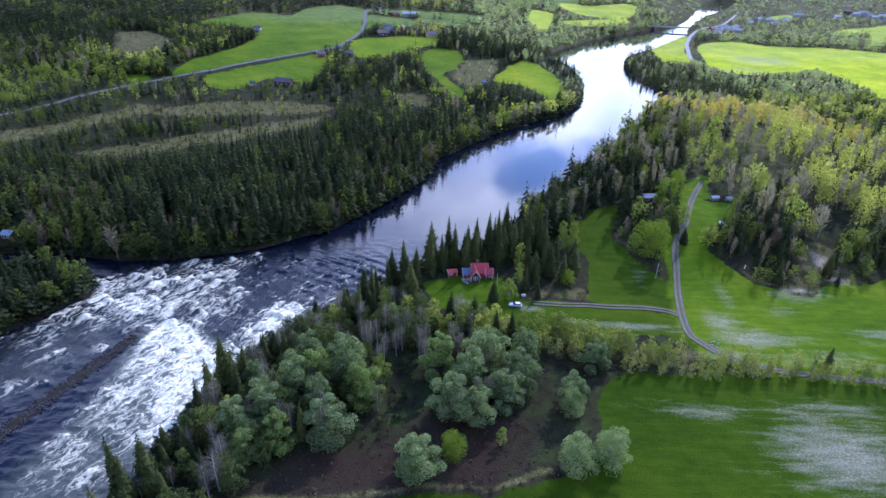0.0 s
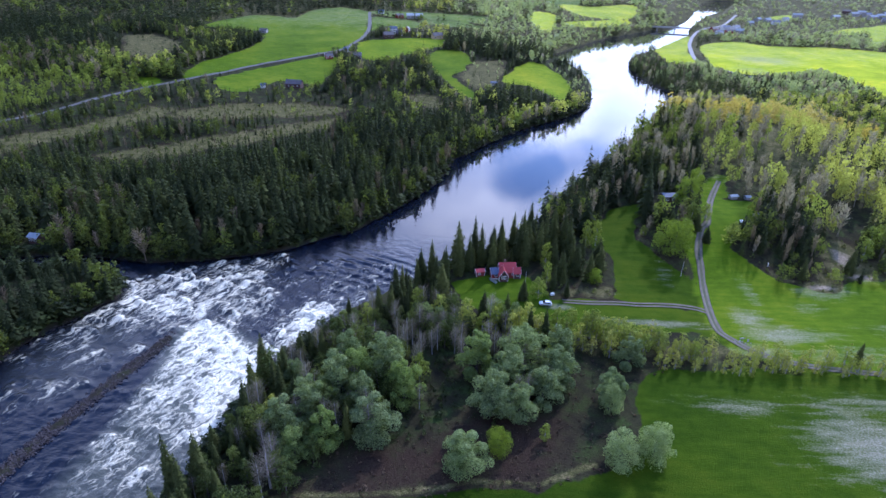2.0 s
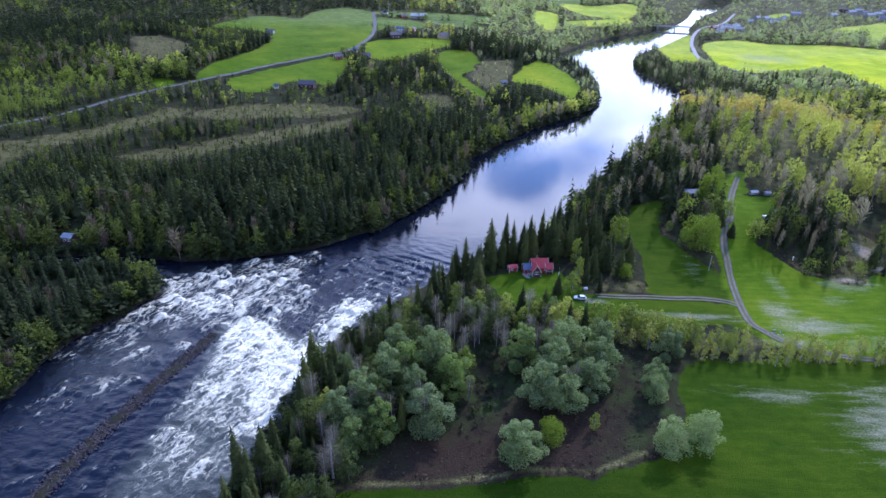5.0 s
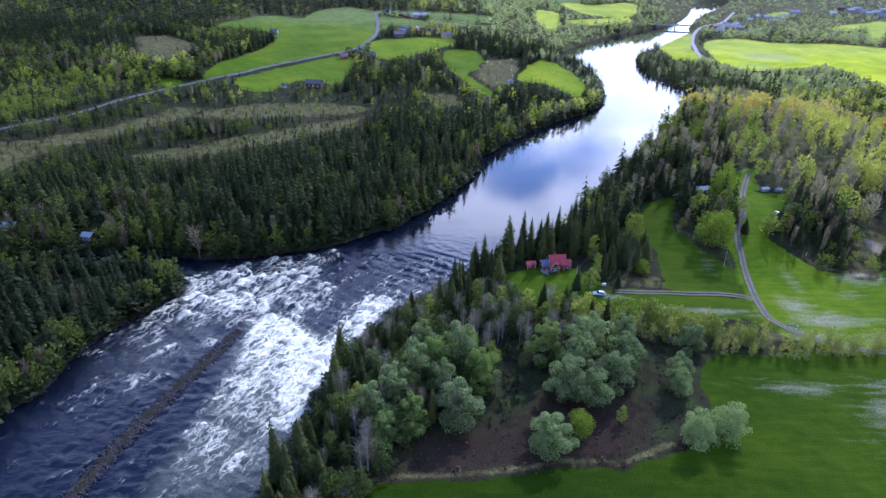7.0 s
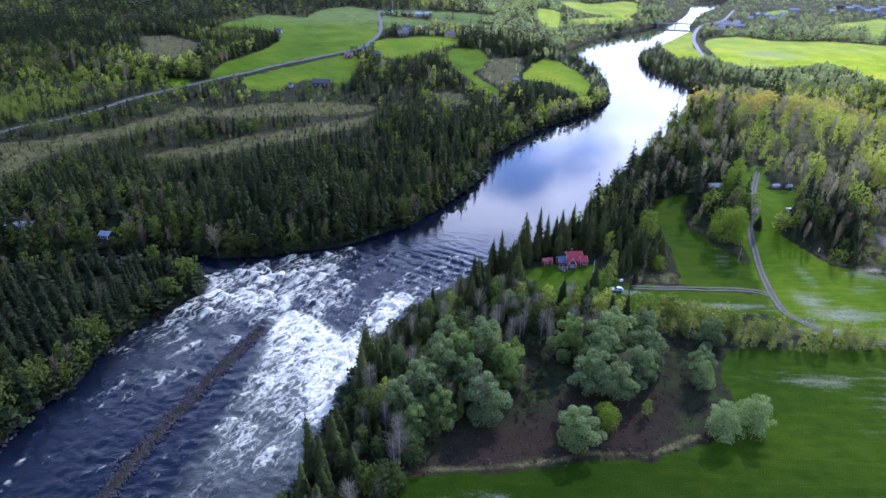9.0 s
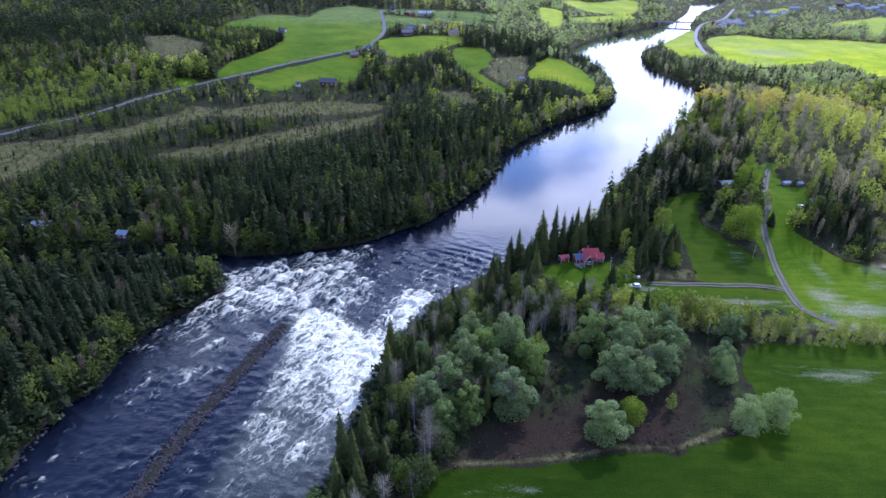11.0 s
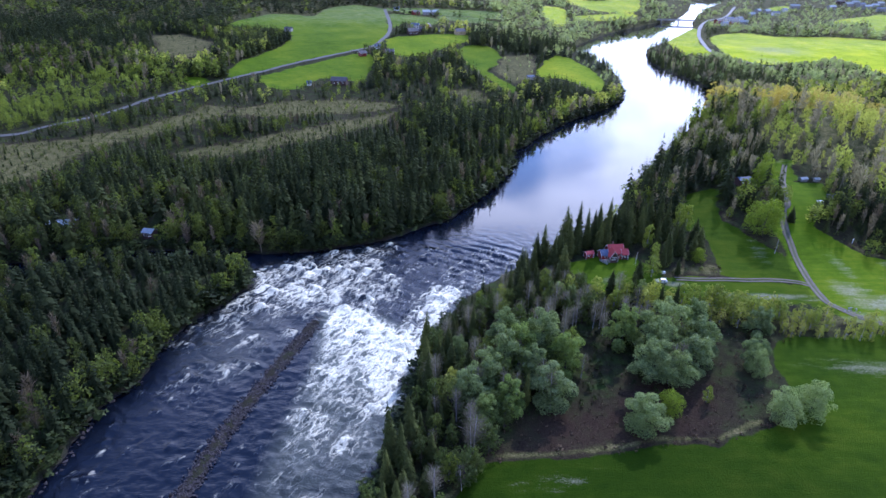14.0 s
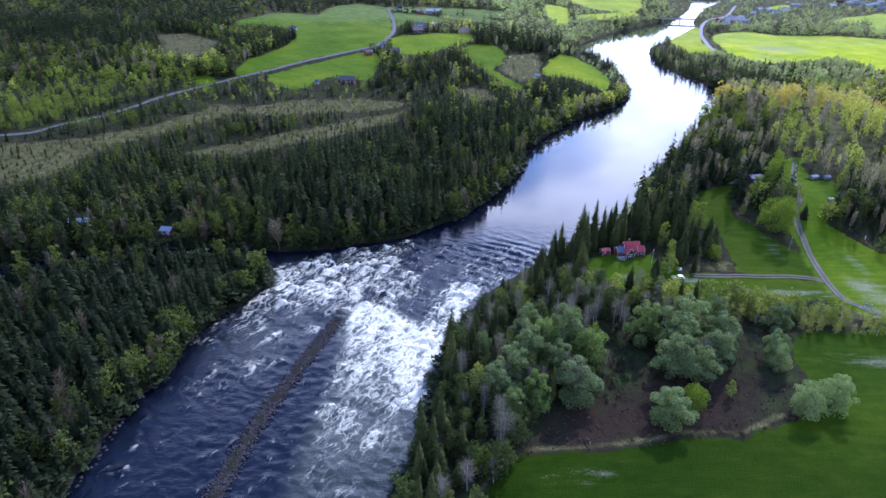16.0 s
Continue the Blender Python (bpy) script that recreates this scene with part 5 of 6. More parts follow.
plant(spruces, [(a, b, float(np.clip((12 if b < 185 else 15) + r.normal() * 3.8, 4, 21)) * (0.62 if 148 < b < 196 and a < 2 else 1.0), 1.05) for a, b in zip(x[belt], y[belt])], 6)
plant(alders, [(a, b, float(np.clip(9 + r.normal() * 2, 5, 13)), 1.0) for a, b in zip(x[grove], y[grove])], 7)
# thick grove between the spruces and the brown ground
GROVE = [(-40, 88), (-22, 92), (-14, 104), (-4, 117), (20, 124), (28, 136), (44, 126), (60, 146), (68, 158), (58, 172), (30, 180), (5, 188), (-16, 178), (-32, 140)]
x, y, r = scatter(-45, 72, 86, 190, 5.2, 83)
ok, d = free_ground(x, y, 3.0)
ok &= (area(x, y, GROVE) > 0) & (d > 6) & ~inside(x, y, HOLE)
pick = r.random(len(x))
for kinds, lo, hi, h0, seed in ((willows, 0.0, 0.05, 10.5, 21), (bares, 0.05, 0.36, 11.5, 22), (alders, 0.36, 0.48, 8.5, 23), (birches, 0.48, 0.52, 8.5, 26), (spruces, 0.52, 0.60, 12.0, 24)):
    s = ok & (pick >= lo) & (pick < hi)
    plant(kinds, [(a, b, float(np.clip(h0 + r.normal() * 1.8, 6, 14)), 0.95) for a, b in zip(x[s], y[s])], seed)
x, y, r = scatter(-45, 100, 86, 190, 2.6, 84)
ok, d = free_ground(x, y, 1.0)
ok &= (area(x, y, GROVE) > -1)
wood("undergrowth", far_broad, x[ok], y[ok], np.clip(1.5 + r.normal(size=ok.sum()) * 0.7, 0.5, 3.2), r.random(ok.sum()) * 0.8, mat_dark_leaf, "dark low undergrowth beneath the grove", 1.3)
x, y, r = scatter(-20, 102, 98, 162, 1.7, 88)
ok, d = free_ground(x, y, 1.0)
ok &= (np.maximum(area(x, y, CLEARINGS[6]), area(x, y, CLEARINGS[7])) > -3) & (r.random(len(x)) < 0.6)
wood("bracken", far_broad, x[ok], y[ok], np.clip(0.55 + r.normal(size=ok.sum()) * 0.25, 0.2, 1.3), r.random(ok.sum()), mat_bracken, "brown dead bracken and low brush on bare ground", 1.6)
# hedge row between the track and the near field
x, y, r = scatter(28, 240, 156, 176, 3.4, 87)
ok = (area(x, y, [(28, 172), (60, 174), (96, 172), (116, 166), (240, 159), (240, 156), (100, 157), (70, 160), (40, 166)]) > 0) & (r.random(len(x)) < 0.75)
plant(saplings, [(a, b, float(np.clip((7.5 if a < 112 else 5) + r.normal() * 1.8, 2.5, 11)), 1.0) for a, b in zip(x[ok], y[ok])], 25)
hx = np.arange(92, 240, 2.8)
plant(saplings, [(a + r.normal() * 0.8, 156.5 + r.normal() * 1.1 - 0.01 * (a - 100), float(np.clip(5.2 + r.normal() * 1.9, 2.0, 9)), 0.95) for a in hx], 8)

# ---- stone weir in the river ----
wp = smooth(WEIR, closed=False, steps=10)
weir = tagged(new("stone_weir"), "long low weir of dark wet boulders in the river", "weir", kind="structure")
r = np.random.default_rng(12)
ico = bmesh.new(); bmesh.ops.create_icosphere(ico, subdivisions=1, radius=1.0)
ico_co, ico_tri = np.array([v.co for v in ico.verts]), np.array([[v.index for v in f.verts] for f in ico.faces]); ico.free()
stones = []
for k in range(6):
    c = ico_co * (1 + 0.22 * r.normal(size=(len(ico_co), 1))) * (1, 0.8, 0.6)
    stones.append(mesh_of("boulder", c, ico_tri, [mat_rock], False))
for i in range(300):
    k = int(r.integers(0, len(wp) - 1))
    q = wp[k] + (wp[k + 1] - wp[k]) * r.random() + r.normal(size=2) * 1.2
    s = float(r.uniform(0.28, 0.55))
    b = new("boulder", stones[i % 6])
    b.parent = weir
    b.matrix_basis = Matrix.LocRotScale((q[0], q[1], float(r.uniform(0.1, 0.35))), Euler(r.uniform(0, 6, 3)), (s, s, s))


def strew(name, x, y, z, size, label, parent=None):
    """Many stones of uneven size as one mesh."""
    q = np.random.default_rng(len(x))
    turn, kind = q.uniform(0, 6.28, len(x)), q.integers(0, 3, len(x))
    base = np.stack([ico_co * (1 + 0.22 * q.normal(size=(len(ico_co), 1))) * (1, 0.8, 0.55) for _ in range(3)])[kind]
    c, sn = np.cos(turn)[:, None], np.sin(turn)[:, None]
    co = np.stack([(base[..., 0] * c - base[..., 1] * sn) * size[:, None] + x[:, None], (base[..., 0] * sn + base[..., 1] * c) * size[:, None] + y[:, None], base[..., 2] * size[:, None] + z[:, None]], -1).reshape(-1, 3)
    tri = (ico_tri[None] + (np.arange(len(x)) * len(ico_co))[:, None, None]).reshape(-1, 3)
    ob = new(name, mesh_of(name, co, tri, [mat_rock], False))
    ob.parent = parent
    return tagged(ob, label, "" if parent else "stones", kind="stuff")


k = r.integers(0, len(wp) - 1, 4200)
q = wp[k] + (wp[k + 1] - wp[k]) * r.random((4200, 1)) + np.clip(r.normal(size=(4200, 2)) * 1.25, -2.8, 2.8)
strew("rubble", q[:, 0], q[:, 1], r.uniform(-0.05, 0.15, 4200) + 0.12, r.uniform(0.14, 0.38, 4200), "dark rubble between the boulders", weir)

# ---- buildings ----
mat_red_wall = solid("red_boards", (0.16, 0.022, 0.018), (0.26, 0.040, 0.030), 1.2, 0.75, bump=0.2, stretch=(6, 6, 0.4))
mat_dark_wall = solid("dark_boards", (0.045, 0.022, 0.020), (0.085, 0.045, 0.040), 1.2, 0.8, bump=0.2, stretch=(6, 6, 0.4))
mat_white_wall = solid("white_boards", (0.55, 0.55, 0.54), (0.78, 0.78, 0.77), 1.0, 0.7)
mat_grey_wall = solid("grey_boards", (0.20, 0.19, 0.18), (0.38, 0.36, 0.34), 1.0, 0.85, stretch=(6, 6, 0.4))
mat_ochre_wall = solid("ochre_boards", (0.42, 0.30, 0.16), (0.58, 0.44, 0.27), 1.0, 0.8)
mat_red_roof = solid("red_sheet_roof", (0.30, 0.030, 0.030), (0.44, 0.058, 0.055), 0.8, 0.5, bump=0.2)
mat_blue_roof = solid("blue_grey_roof", (0.055, 0.078, 0.13), (0.10, 0.13, 0.20), 0.8, 0.7, bump=0.2)
mat_pale_roof = solid("pale_sheet_roof", (0.20, 0.24, 0.27), (0.34, 0.38, 0.41), 0.8, 0.9)
mat_dark_roof = solid("dark_tile_roof", (0.050, 0.045, 0.050), (0.12, 0.11, 0.12), 1.0, 0.7, bump=0.3)
mat_trim = solid("white_trim", (0.66, 0.66, 0.65), (0.80, 0.80, 0.79), 2.0, 0.55)
mat_glass = solid("window_glass", (0.015, 0.018, 0.022), (0.03, 0.034, 0.04), 0.5, 0.06)
mat_brick = solid("chimney_brick", (0.14, 0.075, 0.06), (0.25, 0.14, 0.11), 4.0, 0.9)
mat_concrete = solid("concrete", (0.25, 0.25, 0.24), (0.42, 0.41, 0.40), 1.0, 0.85)
mat_deck = solid("weathered_deck", (0.16, 0.13, 0.11), (0.30, 0.26, 0.22), 1.5, 0.85, stretch=(1, 6, 1))


def bpart(name, bm, material_, parent, label=""):
    """A bmesh as one mesh under a thing or part."""
    me = bpy.data.meshes.new(name)
    bm.to_mesh(me); bm.free()
    me.materials.append(material_)
    ob = new(name, me)
    ob.parent = parent
    return tagged(ob, label)


def box(bm, x, y, z, sx, sy, sz, bevel=0.0):
    """A box round (x, y) from z upwards, with broken edges."""
    m = Matrix.Translation((x, y, z + sz / 2)) @ Matrix.Diagonal((sx, sy, sz, 1))
    g = bmesh.ops.create_cube(bm, size=1.0, matrix=m)
    if bevel:
        es = list({e for v in g["verts"] for e in v.link_edges})
        bmesh.ops.bevel(bm, geom=es, offset=bevel, segments=1, affect="EDGES")
    return bm


def prism(bm, m, ends, length):
    """The outline (x, z) drawn out along y, laid by m."""
    a = [bm.verts.new(m @ Vector((x, -length / 2, z))) for x, z in ends]
    b = [bm.verts.new(m @ Vector((x, length / 2, z))) for x, z in ends]
    n = len(ends)
    bm.faces.new(a[::-1]) if n else None
    bm.faces.new(b)
    for i in range(n):
        bm.faces.new((a[i], a[(i + 1) % n], b[(i + 1) % n], b[i]))
    bmesh.ops.recalc_face_normals(bm, faces=bm.faces)


def block(parent, x, y, turn, length, width, eaves, rise, wall_mat, roof_mat, front=(), sides=(), chimney=False, over=0.4, trim=True, door=None):
    """One gabled body with its ridge along local y: walls, two roof slopes, barge boards, windows on the front gable and on the two long sides."""
    m = Matrix.Translation((x, y, 0)) @ Matrix.Rotation(radians(turn), 4, "Z")
    h = width / 2
    bm = bmesh.new()
    prism(bm, m, [(-h, -0.6), (h, -0.6), (h, eaves), (0, eaves + rise), (-h, eaves)], length)
    bpart("wall", bm, wall_mat, parent)
    slope = math.atan2(rise, h)
    for s in (-1, 1):
        bm = bmesh.new()
        t, k = 0.16, over * math.tan(slope)
        e = [(0, eaves + rise + 0.02), (s * (h + over), eaves - k + 0.02), (s * (h + over), eaves - k + t), (0, eaves + rise + t + 0.03)]
        prism(bm, m, e, length + 2 * over)
        bpart("roof", bm, roof_mat, parent)
    if trim:
        for yy in (-1, 1):
            for s in (-1, 1):
                bm = bmesh.new()
                k = over * math.tan(slope)
                e = [(0, eaves + rise - 0.02), (s * (h + over), eaves - k - 0.02), (s * (h + over), eaves - k + 0.2), (0, eaves + rise + 0.2)]
                prism(bm, m @ Matrix.Translation((0, yy * (length / 2 + over + 0.03), 0)), e, 0.06)
                bpart("barge_board", bm, mat_trim, parent, "white barge board")
            for s in (-1, 1):
                bm = bmesh.new()
                box(bm, s * (h + 0.01), yy * (length / 2 + 0.01), -0.2, 0.16, 0.16, eaves + 0.1)
                bm.transform(m)
                bpart("corner_board", bm, mat_trim, parent, "white corner board")

    def window(px, py, pz, w, hh, facing):
        f = m @ Matrix.Translation((px, py, pz)) @ Matrix.Rotation(radians(facing), 4, "Z")
        bm = bmesh.new()
        for bx, bz, sx, sz in ((0, -0.08, w + 0.24, 0.12), (0, hh, w + 0.24, 0.12), (-w / 2 - 0.05, 0, 0.12, hh), (w / 2 + 0.05, 0, 0.12, hh), (0, 0, 0.07, hh)):
            box(bm, bx, -0.05, bz, sx, 0.1, sz)
        bm.transform(f)
        win = bpart("window", bm, mat_trim, parent, "white window frame")
        for s in (-1, 1):
            bm = bmesh.new()
            box(bm, s * (w / 4 + 0.01), -0.02, 0, w / 2 - 0.04, 0.03, hh)
            bm.transform(f)
            bpart("pane", bm, mat_glass, win, "dark window pane")
    for px, pz, w, hh in front:
        window(px, -length / 2, pz, w, hh, 0)
    for s, py, pz, w, hh in sides:
        window(s * h, py, pz, w, hh, 90 * s)
    if door:
        px, w, hh = door
        bm = bmesh.new()
        box(bm, px, -length / 2 - 0.04, 0.05, w, 0.1, hh, 0.02)
        bm.transform(m)
        bpart("door", bm, mat_white_wall, parent, "white door")
    if chimney:
        bm = bmesh.new()
        box(bm, 0.5, length * 0.15, eaves + rise * 0.6, 0.7, 0.7, rise * 0.4 + 1.0, 0.03)
        box(bm, 0.5, length * 0.15, eaves + rise + 1.0, 0.85, 0.85, 0.12)
        bm.transform(m)
        bpart("chimney", bm, mat_brick, parent, "brick chimney")


def at_ground(name, x, y, turn, label, category, group="", dz=0.0):
    t = tagged(new(name), label, category, group)
    t.empty_display_size = 0.3
    z = float(height(np.array([x]), np.array([y]))[0])
    t.matrix_basis = pose(x, y, z + dz, 0, 0, turn)
    return t


# the red house on the bank
home = at_ground("red_house", 47.9, 207.6, 6, "red wooden house with red and blue-grey roofs and white trim", "house", dz=0.25)
home.matrix_basis = home.matrix_basis @ Matrix.Diagonal((0.77, 0.77, 1.02, 1))
block(home, 1.6, 1.6, 90, 8.0, 6.6, 2.3, 2.7, mat_red_wall, mat_red_roof, chimney=True, sides=((-1, 2.2, 1.0, 1.1, 1.1), (-1, -2.6, 1.0, 1.1, 1.1)))
block(home, -1.1, -2.9, 0, 5.0, 4.2, 2.2, 2.3, mat_dark_wall, mat_red_roof, front=((-0.55, 0.9, 0.9, 1.1), (0.62, 0.9, 0.9, 1.1)), sides=((1, 0.3, 0.9, 1.0, 1.0),))
block(home, -4.4, 0.2, 90, 4.6, 5.4, 2.0, 1.5, mat_red_wall, mat_blue_roof, trim=True, sides=((-1, 0.0, 0.9, 1.2, 1.0),))
block(home, 6.2, -0.4, 90, 3.2, 4.2, 2.0, 1.6, mat_dark_wall, mat_red_roof, sides=((-1, -0.2, 0.8, 1.5, 1.1),))
bm = bmesh.new()
for k in range(9):
    box(bm, -4.6, -2.75 - 0.21 * k, 0.12, 4.4, 0.19, 0.06)
bpart("porch_deck", bm, mat_deck, home, "weathered wooden porch deck")
for k in range(5):
    bm = bmesh.new(); box(bm, -6.7 + 1.05 * k, -4.6, -0.3, 0.1, 0.1, 1.3)
    bpart("porch_post", bm, mat_trim, home, "white porch post")
bm = bmesh.new(); box(bm, -4.6, -4.6, 0.95, 4.4, 0.08, 0.1)
bpart("porch_rail", bm, mat_trim, home, "white porch rail")

shed = at_ground("garden_shed", 38.6, 208.7, 14, "small red shed with white trim at the wood's edge", "shed")
block(shed, 0, 0, 90, 3.2, 2.4, 1.9, 0.8, mat_red_wall, mat_red_roof, over=0.25, sides=((-1, 0.5, 0.8, 0.7, 0.7),))


def boat(x, y, turn, label):
    """A small hull lying keel down on the grass."""
    b = at_ground("rowing_boat", x, y, turn, label, "boat", dz=0.02)
    bm = bmesh.new()
    rows = []
    for i in range(11):
        s = i / 10 * 2 - 1
        w = 0.72 * (1 - max(0, s) ** 2.4) * (1 - 0.25 * max(0, -s) ** 2) + 0.02
        rows.append([bm.verts.new((w * a, 2.2 * s, zz + 0.18 * abs(s) ** 3)) for a, zz in ((-1, 0.62), (-0.85, 0.25), (-0.35, 0.04), (0, 0), (0.35, 0.04), (0.85, 0.25), (1, 0.62))])
    for a, c in zip(rows, rows[1:]):
        for k in range(6):
            bm.faces.new((a[k], a[k + 1], c[k + 1], c[k]))
    bm.faces.new(rows[0])
    g = bmesh.ops.solidify(bm, geom=list(bm.faces), thickness=0.05)
    bpart("hull", bm, mat_hull, b, "pale hull")
    for yy in (-0.9, 0.5):
        bm = bmesh.new(); box(bm, 0, yy, 0.36, 1.2, 0.26, 0.05, 0.01)
        bpart("thwart", bm, mat_deck, b, "wooden seat board")


mat_hull = solid("boat_paint", (0.30, 0.36, 0.34), (0.60, 0.64, 0.62), 1.0, 0.45)
boat(43.4, 203.6, 32, "pale rowing boat drawn up on the lawn")

# car by the track
mat_car = solid("car_paint", (0.62, 0.66, 0.72), (0.72, 0.75, 0.80), 0.4, 0.25)
mat_tyre = solid("tyre_rubber", (0.012, 0.012, 0.013), (0.03, 0.03, 0.03), 3.0, 0.8)
mat_rim = solid("alloy_rim", (0.45, 0.46, 0.48), (0.6, 0.6, 0.62), 3.0, 0.3, metal=0.8)
mat_lamp = solid("lamp_glass", (0.5, 0.5, 0.5), (0.7, 0.7, 0.7), 3.0, 0.1)
mat_tail = solid("tail_lamp", (0.25, 0.01, 0.01), (0.4, 0.02, 0.02), 3.0, 0.2)


def car(x, y, turn, label):
    c = at_ground("car", x, y, turn, label, "car", dz=0.05)
    bm = bmesh.new()
    side = [(-2.25, 0.35), (2.2, 0.35), (2.25, 0.62), (2.05, 0.82), (1.0, 0.95), (-2.15, 0.98), (-2.28, 0.7)]
    prism(bm, Matrix.Identity(4), side, 1.78)
    bmesh.ops.bevel(bm, geom=list(bm.edges), offset=0.07, segments=2, affect="EDGES")
    bpart("body", bm, mat_car, c)
    bm = bmesh.new()
    prism(bm, Matrix.Identity(4), [(-2.0, 0.96), (0.95, 0.93), (0.2, 1.44), (-1.6, 1.46)], 1.5)
    bpart("windows", bm, mat_glass, c, "dark side windows")
    bm = bmesh.new()
    box(bm, -0.72, 0, 1.43, 1.75, 1.42, 0.07, 0.03)
    for px, pz, w in ((-1.75, 0.95, 0.16), (-0.6, 0.95, 0.1)):
        for s in (-1, 1):
            box(bm, px, s * 0.75, pz, w, 0.05, 0.5)
    bpart("roof", bm, mat_car, c)
    for px in (-1.4, 1.4):
        for s in (-1, 1):
            bm = bmesh.new()
            mm = Matrix.Translation((px, s * 0.82, 0.32)) @ Matrix.Rotation(radians(90), 4, "X")
            bmesh.ops.create_cone(bm, cap_ends=True, segments=16, radius1=0.32, radius2=0.32, depth=0.2, matrix=mm)
            bmesh.ops.bevel(bm, geom=[e for e in bm.edges if len(e.link_faces) == 2], offset=0.03, segments=1, affect="EDGES")
            w = bpart("wheel", bm, mat_tyre, c, "black tyre")
            bm = bmesh.new()
            bmesh.ops.create_cone(bm, cap_ends=True, segments=12, radius1=0.2, radius2=0.17, depth=0.06, matrix=Matrix.Translation((0, s * 0.1, 0)) @ mm)
            bpart("rim", bm, mat_rim, w, "alloy rim")
    for s in (-1, 1):
        bm = bmesh.new(); box(bm, 2.2, s * 0.62, 0.6, 0.1, 0.36, 0.14, 0.02); bpart("headlight", bm, mat_lamp, c, "clear headlight")
        bm = bmesh.new(); box(bm, -2.22, s * 0.7, 0.68, 0.1, 0.24, 0.2, 0.02); bpart("tail_light", bm, mat_tail, c, "red tail light")
        bm = bmesh.new(); box(bm, 0.75, s * 0.97, 0.92, 0.12, 0.2, 0.12, 0.03); bpart("wing_mirror", bm, mat_car, c)
    return c


car(61.4, 188.0, 172, "pale silver estate car parked on the grass by the track")
car(156.1, 249.8, 80, "white car parked in the upper yard")

pole = at_ground("flagpole", 55.4, 200.6, 0, "thin white flagpole on the lawn without a flag", "flagpole")
part("pole", tube([(0, 0, -0.1), (0, 0, 3), (0, 0, 6.0)], [0.06, 0.05, 0.035], 8), mat_trim, pole)
bm = bmesh.new(); bmesh.ops.create_icosphere(bm, subdivisions=2, radius=0.09, matrix=Matrix.Translation((0, 0, 6.05))); bpart("finial", bm, mat_trim, pole, "round white finial")

post = at_ground("utility_pole", 118.2, 213.5, 0, "pale weathered wooden pole on rough ground beside the lawn tree", "pole")
part("pole", tube([(0, 0, -0.2), (0.05, 0, 3.2), (0.12, 0, 6.4)], [0.13, 0.12, 0.10], 8), mat_grey_wall, post)
bm = bmesh.new(); box(bm, 0.12, 0, 6.38, 0.3, 0.3, 0.08, 0.02); bpart("cap", bm, mat_grey_wall, post)
marker = at_ground("marker_post", 155.8, 221.6, 0, "short white marker post at the edge of the spruces", "post")
part("post", tube([(0, 0, -0.1), (0, 0, 0.8), (0, 0, 1.6)], [0.14, 0.13, 0.12], 8), mat_trim, marker)
bm = bmesh.new(); box(bm, 0, 0, 1.58, 0.34, 0.34, 0.07, 0.02); bpart("cap", bm, mat_trim, marker)

for x, y, t in ((64.9, 195.1, 20), (148.1, 240.3, 50)):
    b = at_ground("storage_box", x, y, t, "white garden box on the grass beside spruces", "box")
    bm = bmesh.new(); box(bm, 0, 0, 0, 1.3, 0.8, 0.7, 0.03); bpart("body", bm, mat_white_wall, b)
    bm = bmesh.new(); box(bm, 0, 0, 0.7, 1.4, 0.9, 0.1, 0.03); bpart("lid", bm, mat_trim, b)

# hut, yard shed and two covered boats built as sheds, on the hill's foot
hut = at_ground("hillside_hut", 130.4, 273.5, 8, "brown hut with a blue-grey sheet roof among trees", "hut", dz=0.3)
block(hut, 0, 0, 90, 6.5, 5.0, 2.6, 0.9, mat_dark_wall, mat_blue_roof, sides=((-1, -1.5, 0.9, 1.2, 1.0), (-1, 1.5, 0.9, 1.2, 1.0)), trim=False)
for x, y, t, ln, w, wall_m, roof_m, label in ((162.4, 276.5, 15, 4.5, 3, mat_grey_wall, mat_pale_roof, "pale covered boat in the upper yard, shaped as a low grey shed"), (169.4, 276.7, 10, 3, 2.4, mat_grey_wall, mat_pale_roof, "small covered boat at the yard's end, shaped as a grey shed"),
                                              (166.6, 257.7, 30, 5, 4, mat_grey_wall, mat_blue_roof, "grey shed with a blue-grey roof beside trees")):
    s = at_ground("yard_shed", x, y, t, label, "shed", "yard sheds")
    block(s, 0, 0, 90, ln * 0.8, w * 0.75, 1.4, 0.5, wall_m, roof_m, trim=False, door=(0, 0.8, 1.3))

# cabins in the left wood
for x, y, t, ln, w in ((-191, 236, 8, 11, 5.5), (-150, 230, -10, 4.5, 4)):
    s = at_ground("forest_cabin", x, y, t, "low brown cabin with a pale blue sheet roof in spruce forest" if ln > 6 else "small dark shed with a pale roof in spruce forest", "cabin", "forest cabins", dz=0.4)
    block(s, 0, 0, 90, ln, w, 2.6, 1.0, mat_dark_wall, mat_pale_roof, trim=False, sides=((-1, ln * 0.25, 0.9, 1.2, 1.0), (-1, -ln * 0.25, 0.9, 1.2, 1.0)))

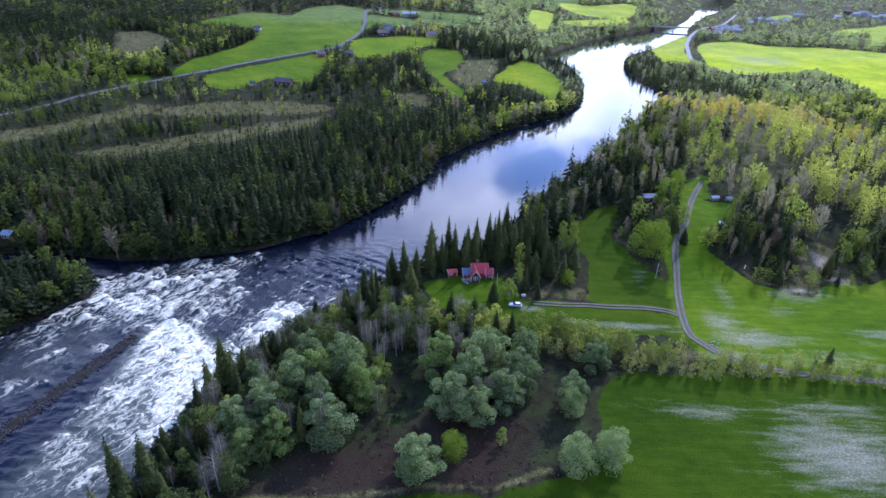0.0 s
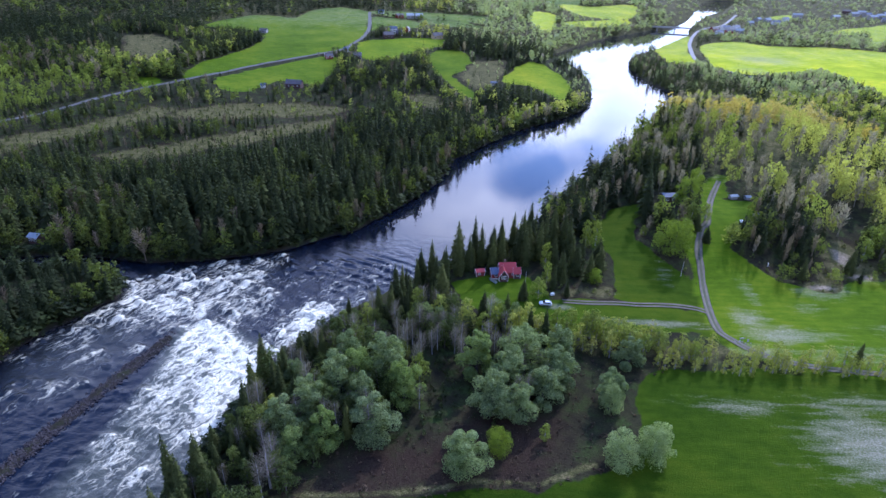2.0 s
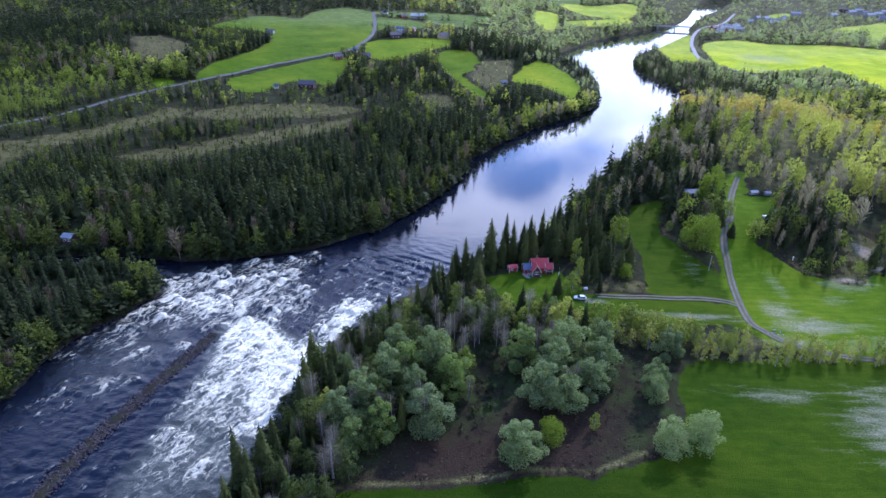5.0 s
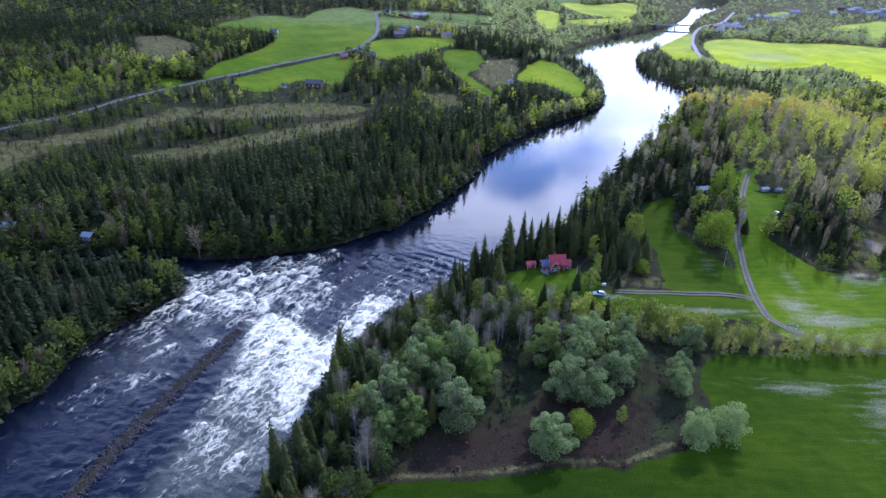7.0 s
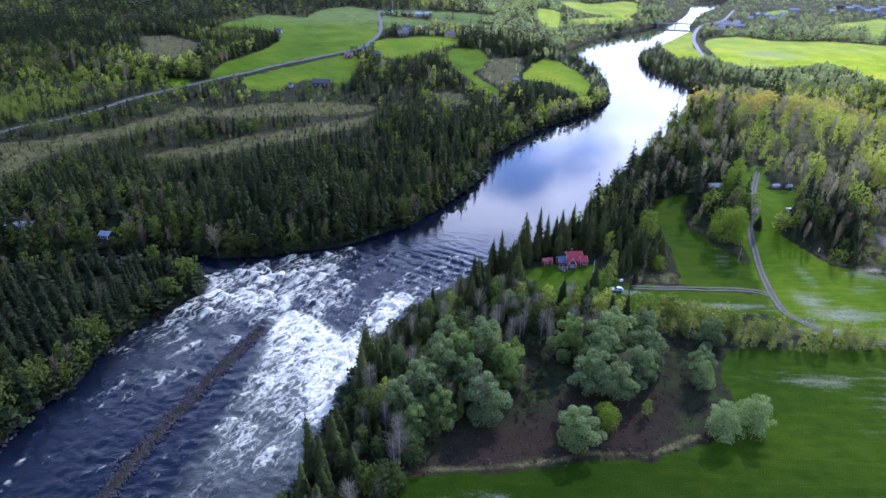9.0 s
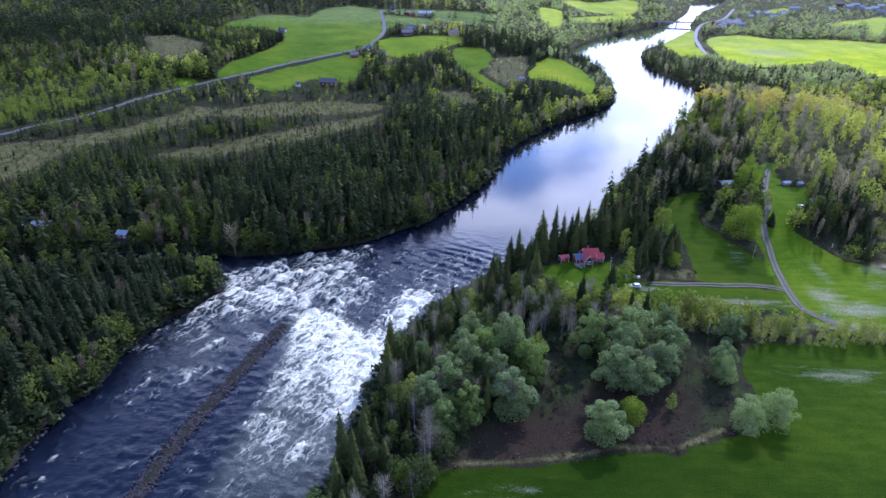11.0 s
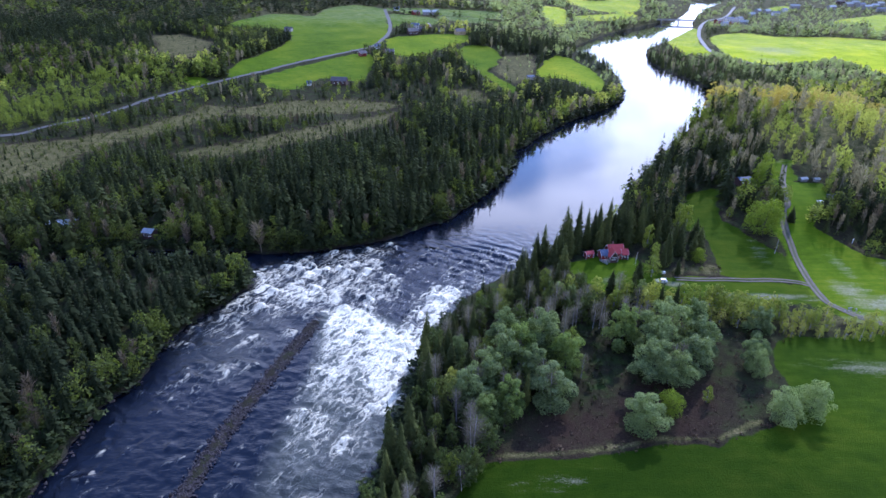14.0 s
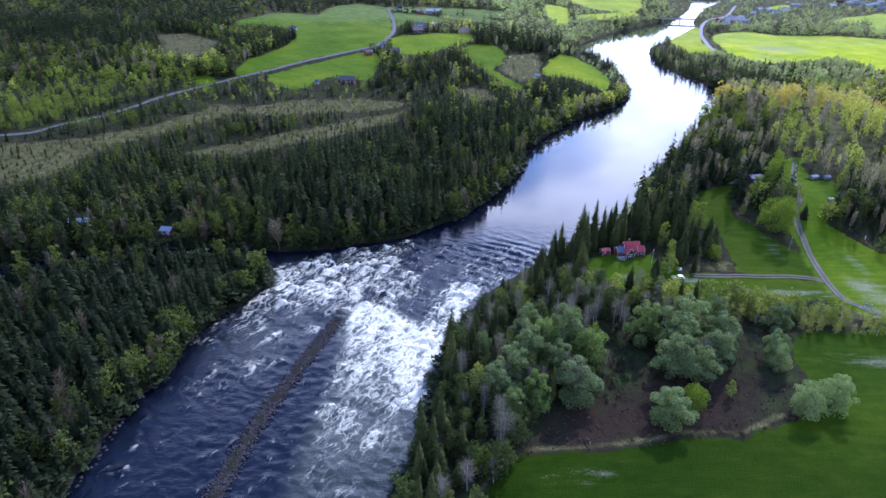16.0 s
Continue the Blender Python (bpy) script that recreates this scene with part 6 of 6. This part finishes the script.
# farms across the river
FARMS = [(-106, 499, -8, 15, 8, 4.0, 3.2, "barn", 1), (-53, 729, 20, 14, 9, 5.0, 3.5, "barn", 1), (-52, 775, 10, 11, 8, 5.0, 3.0, "farmhouse", 2), (-36, 785, 80, 9, 7, 4.0, 2.6, "farmhouse", 0),
         (-43, 750, 0, 8, 7, 4.5, 3.0, "farmhouse", 1), (-34, 896, 6, 26, 14, 4.5, 3.0, "barn", 3), (-55, 891, 30, 12, 8, 4.0, 2.5, "barn", 0), (-84, 920, 0, 9, 6, 3.6, 2.2, "farmhouse", 2),
         (3, 749, 25, 14, 9, 4.5, 3.8, "barn", 4), (-20, 765, 10, 5, 3, 2.4, 1.0, "shed", 2), (-72, 615, 15, 9, 7, 3.8, 2.8, "farmhouse", 1), (-99, 609, 30, 8, 6, 3.4, 2.4, "farmhouse", 0),
         (-87, 642, 10, 7, 6, 3.2, 2.0, "farmhouse", 2), (61, 543, 10, 7, 5, 2.8, 1.4, "shed", 5), (-199, 730, -12, 10, 6, 3.4, 2.2, "barn", 6), (-130, 492, 10, 4, 3.4, 2.6, 1.4, "shed", 2)]
LOOKS = [(mat_red_wall, mat_dark_roof, "red wooden {} with a dark roof in green meadows"), (mat_dark_wall, mat_dark_roof, "dark brown {} with a dark tile roof"), (mat_white_wall, mat_blue_roof, "white {} with a blue-grey roof"),
         (mat_grey_wall, mat_pale_roof, "long grey {} with a pale sheet roof"), (mat_ochre_wall, mat_dark_roof, "ochre {} with a brown roof at the wood's edge"), (mat_grey_wall, mat_blue_roof, "grey {} with a blue-grey roof on rough grass"), (mat_grey_wall, mat_dark_roof, "weathered grey {} at the forest edge")]
for x, y, t, ln, w, e, rs, kind, k in FARMS:
    wall_m, roof_m, text = LOOKS[k]
    f = at_ground(kind, x, y, t, text.format(kind), kind, "farm buildings", dz=0.4)
    wins = [(-1, ln * 0.85 * q, 1.0, 1.0, 1.1) for q in ((-0.3, 0, 0.3) if ln > 8 else (-0.22, 0.22))]
    block(f, 0, 0, 90, ln * 0.85, w * 0.85, e * 0.8, rs * 0.8, wall_m, roof_m, sides=wins, chimney=kind == "farmhouse", trim=kind == "farmhouse", over=0.5)

# houses of the far town on the other bank
r = np.random.default_rng(21)
TOWN = [(456, 1062, 0), (452, 1031, 2), (485, 1088, 2), (471, 1039, 0), (503, 1090, 2), (491, 1046, 3), (595, 1213, 3), (609, 1206, 3), (548, 993, 0), (652, 1223, 2), (611, 1176, 2), (558, 1159, 3), (698, 1272, 3), (841, 1326, 3), (874, 1358, 3), (863, 1318, 5), (844, 1269, 3), (873, 1292, 3), (841, 1223, 5), (917, 1341, 3), (847, 1364, 1), (766, 1261, 3)]
for i, (x, y, k) in enumerate(TOWN):
    wall_m, roof_m, text = LOOKS[k]
    big = i > 11
    f = at_ground("town_house", x, y, float(r.uniform(-30, 30)), text.format("house"), "house", "town houses", dz=0.4)
    ln = float(r.uniform(14, 22) if big else r.uniform(10, 14))
    block(f, 0, 0, 90, ln, 9, 5.5 if big else 4.2, 2.6, wall_m, roof_m, sides=[(-1, ln * q, 1.2, 1.2, 1.3) for q in (-0.3, 0, 0.3)], trim=False)

# bridge where the river narrows
br = tagged(new("road_bridge"), "long low concrete bridge over the far river narrows", "bridge")
a, b = Vector((360, 1150, 5.0)), Vector((470, 1120, 5.0))
br.matrix_basis = Matrix.Translation((a + b) / 2) @ Matrix.Rotation(math.atan2(b.y - a.y, b.x - a.x), 4, "Z")
ln = (b - a).length + 40
bm = bmesh.new(); box(bm, 0, 0, 0, ln, 8, 0.9, 0.05); bpart("deck", bm, mat_concrete, br)
for s in (-1, 1):
    bm = bmesh.new(); box(bm, 0, s * 3.9, 0.9, ln, 0.2, 1.0); bpart("parapet", bm, mat_concrete, br)
for k in (-30, 0, 30):
    bm = bmesh.new(); box(bm, k, 0, -9, 1.6, 6, 9, 0.1); bpart("pier", bm, mat_concrete, br)

# pile of stones beside the track bend
field_stones = [mesh_of("stone", ico_co * (1 + 0.2 * r.normal(size=(len(ico_co), 1))) * (1, 0.8, 0.65), ico_tri, [mat_concrete], False) for k in range(3)]
heap = at_ground("stone_heap", 126.6, 173.3, 0, "pale heap of field stones in worn grass by the track", "stones")
for k in range(14):
    s = float(r.uniform(0.2, 0.5))
    o = new("stone", field_stones[k % 3]); o.parent = heap
    o.matrix_basis = Matrix.LocRotScale((float(r.normal() * 1.3), float(r.normal() * 0.9), s * 0.35), Euler(r.uniform(0, 6, 3)), (s, s, s))

# stones strewn along the banks beside the rapids
sx, sy, r = scatter(-130, 0, 60, 215, 1.25, 95)
sd = shore(sx, sy)
ok = (sd > -2.2) & (sd < 1.0) & (r.random(len(sx)) < 0.5)
sx, sy, sd = sx[ok], sy[ok], sd[ok]
strew("bank_stones", sx, sy, np.maximum(-0.05, 0.25 * sd), r.uniform(0.2, 0.7, len(sx)), "dark wet stones strewn along the river's edge")

# felled timber on the clearing
pile = at_ground("log_pile", -110, 314, 18, "stack of pale felled logs on the cleared ground", "logs")
mat_log = solid("cut_timber", (0.24, 0.15, 0.10), (0.42, 0.30, 0.22), 1.5, 0.85, stretch=(6, 0.6, 6))
k = 0
for level, count in enumerate((6, 5, 4)):
    for i in range(count):
        q = (i - (count - 1) / 2) * 0.52
        ln = 4.2 + 0.4 * math.sin(k * 2.3)
        part("log", tube([(-ln / 2, q, 0.25 + 0.44 * level), (0, q + 0.03, 0.26 + 0.44 * level), (ln / 2, q, 0.25 + 0.44 * level)], [0.25, 0.24, 0.21], 9), mat_log, pile)
        k += 1
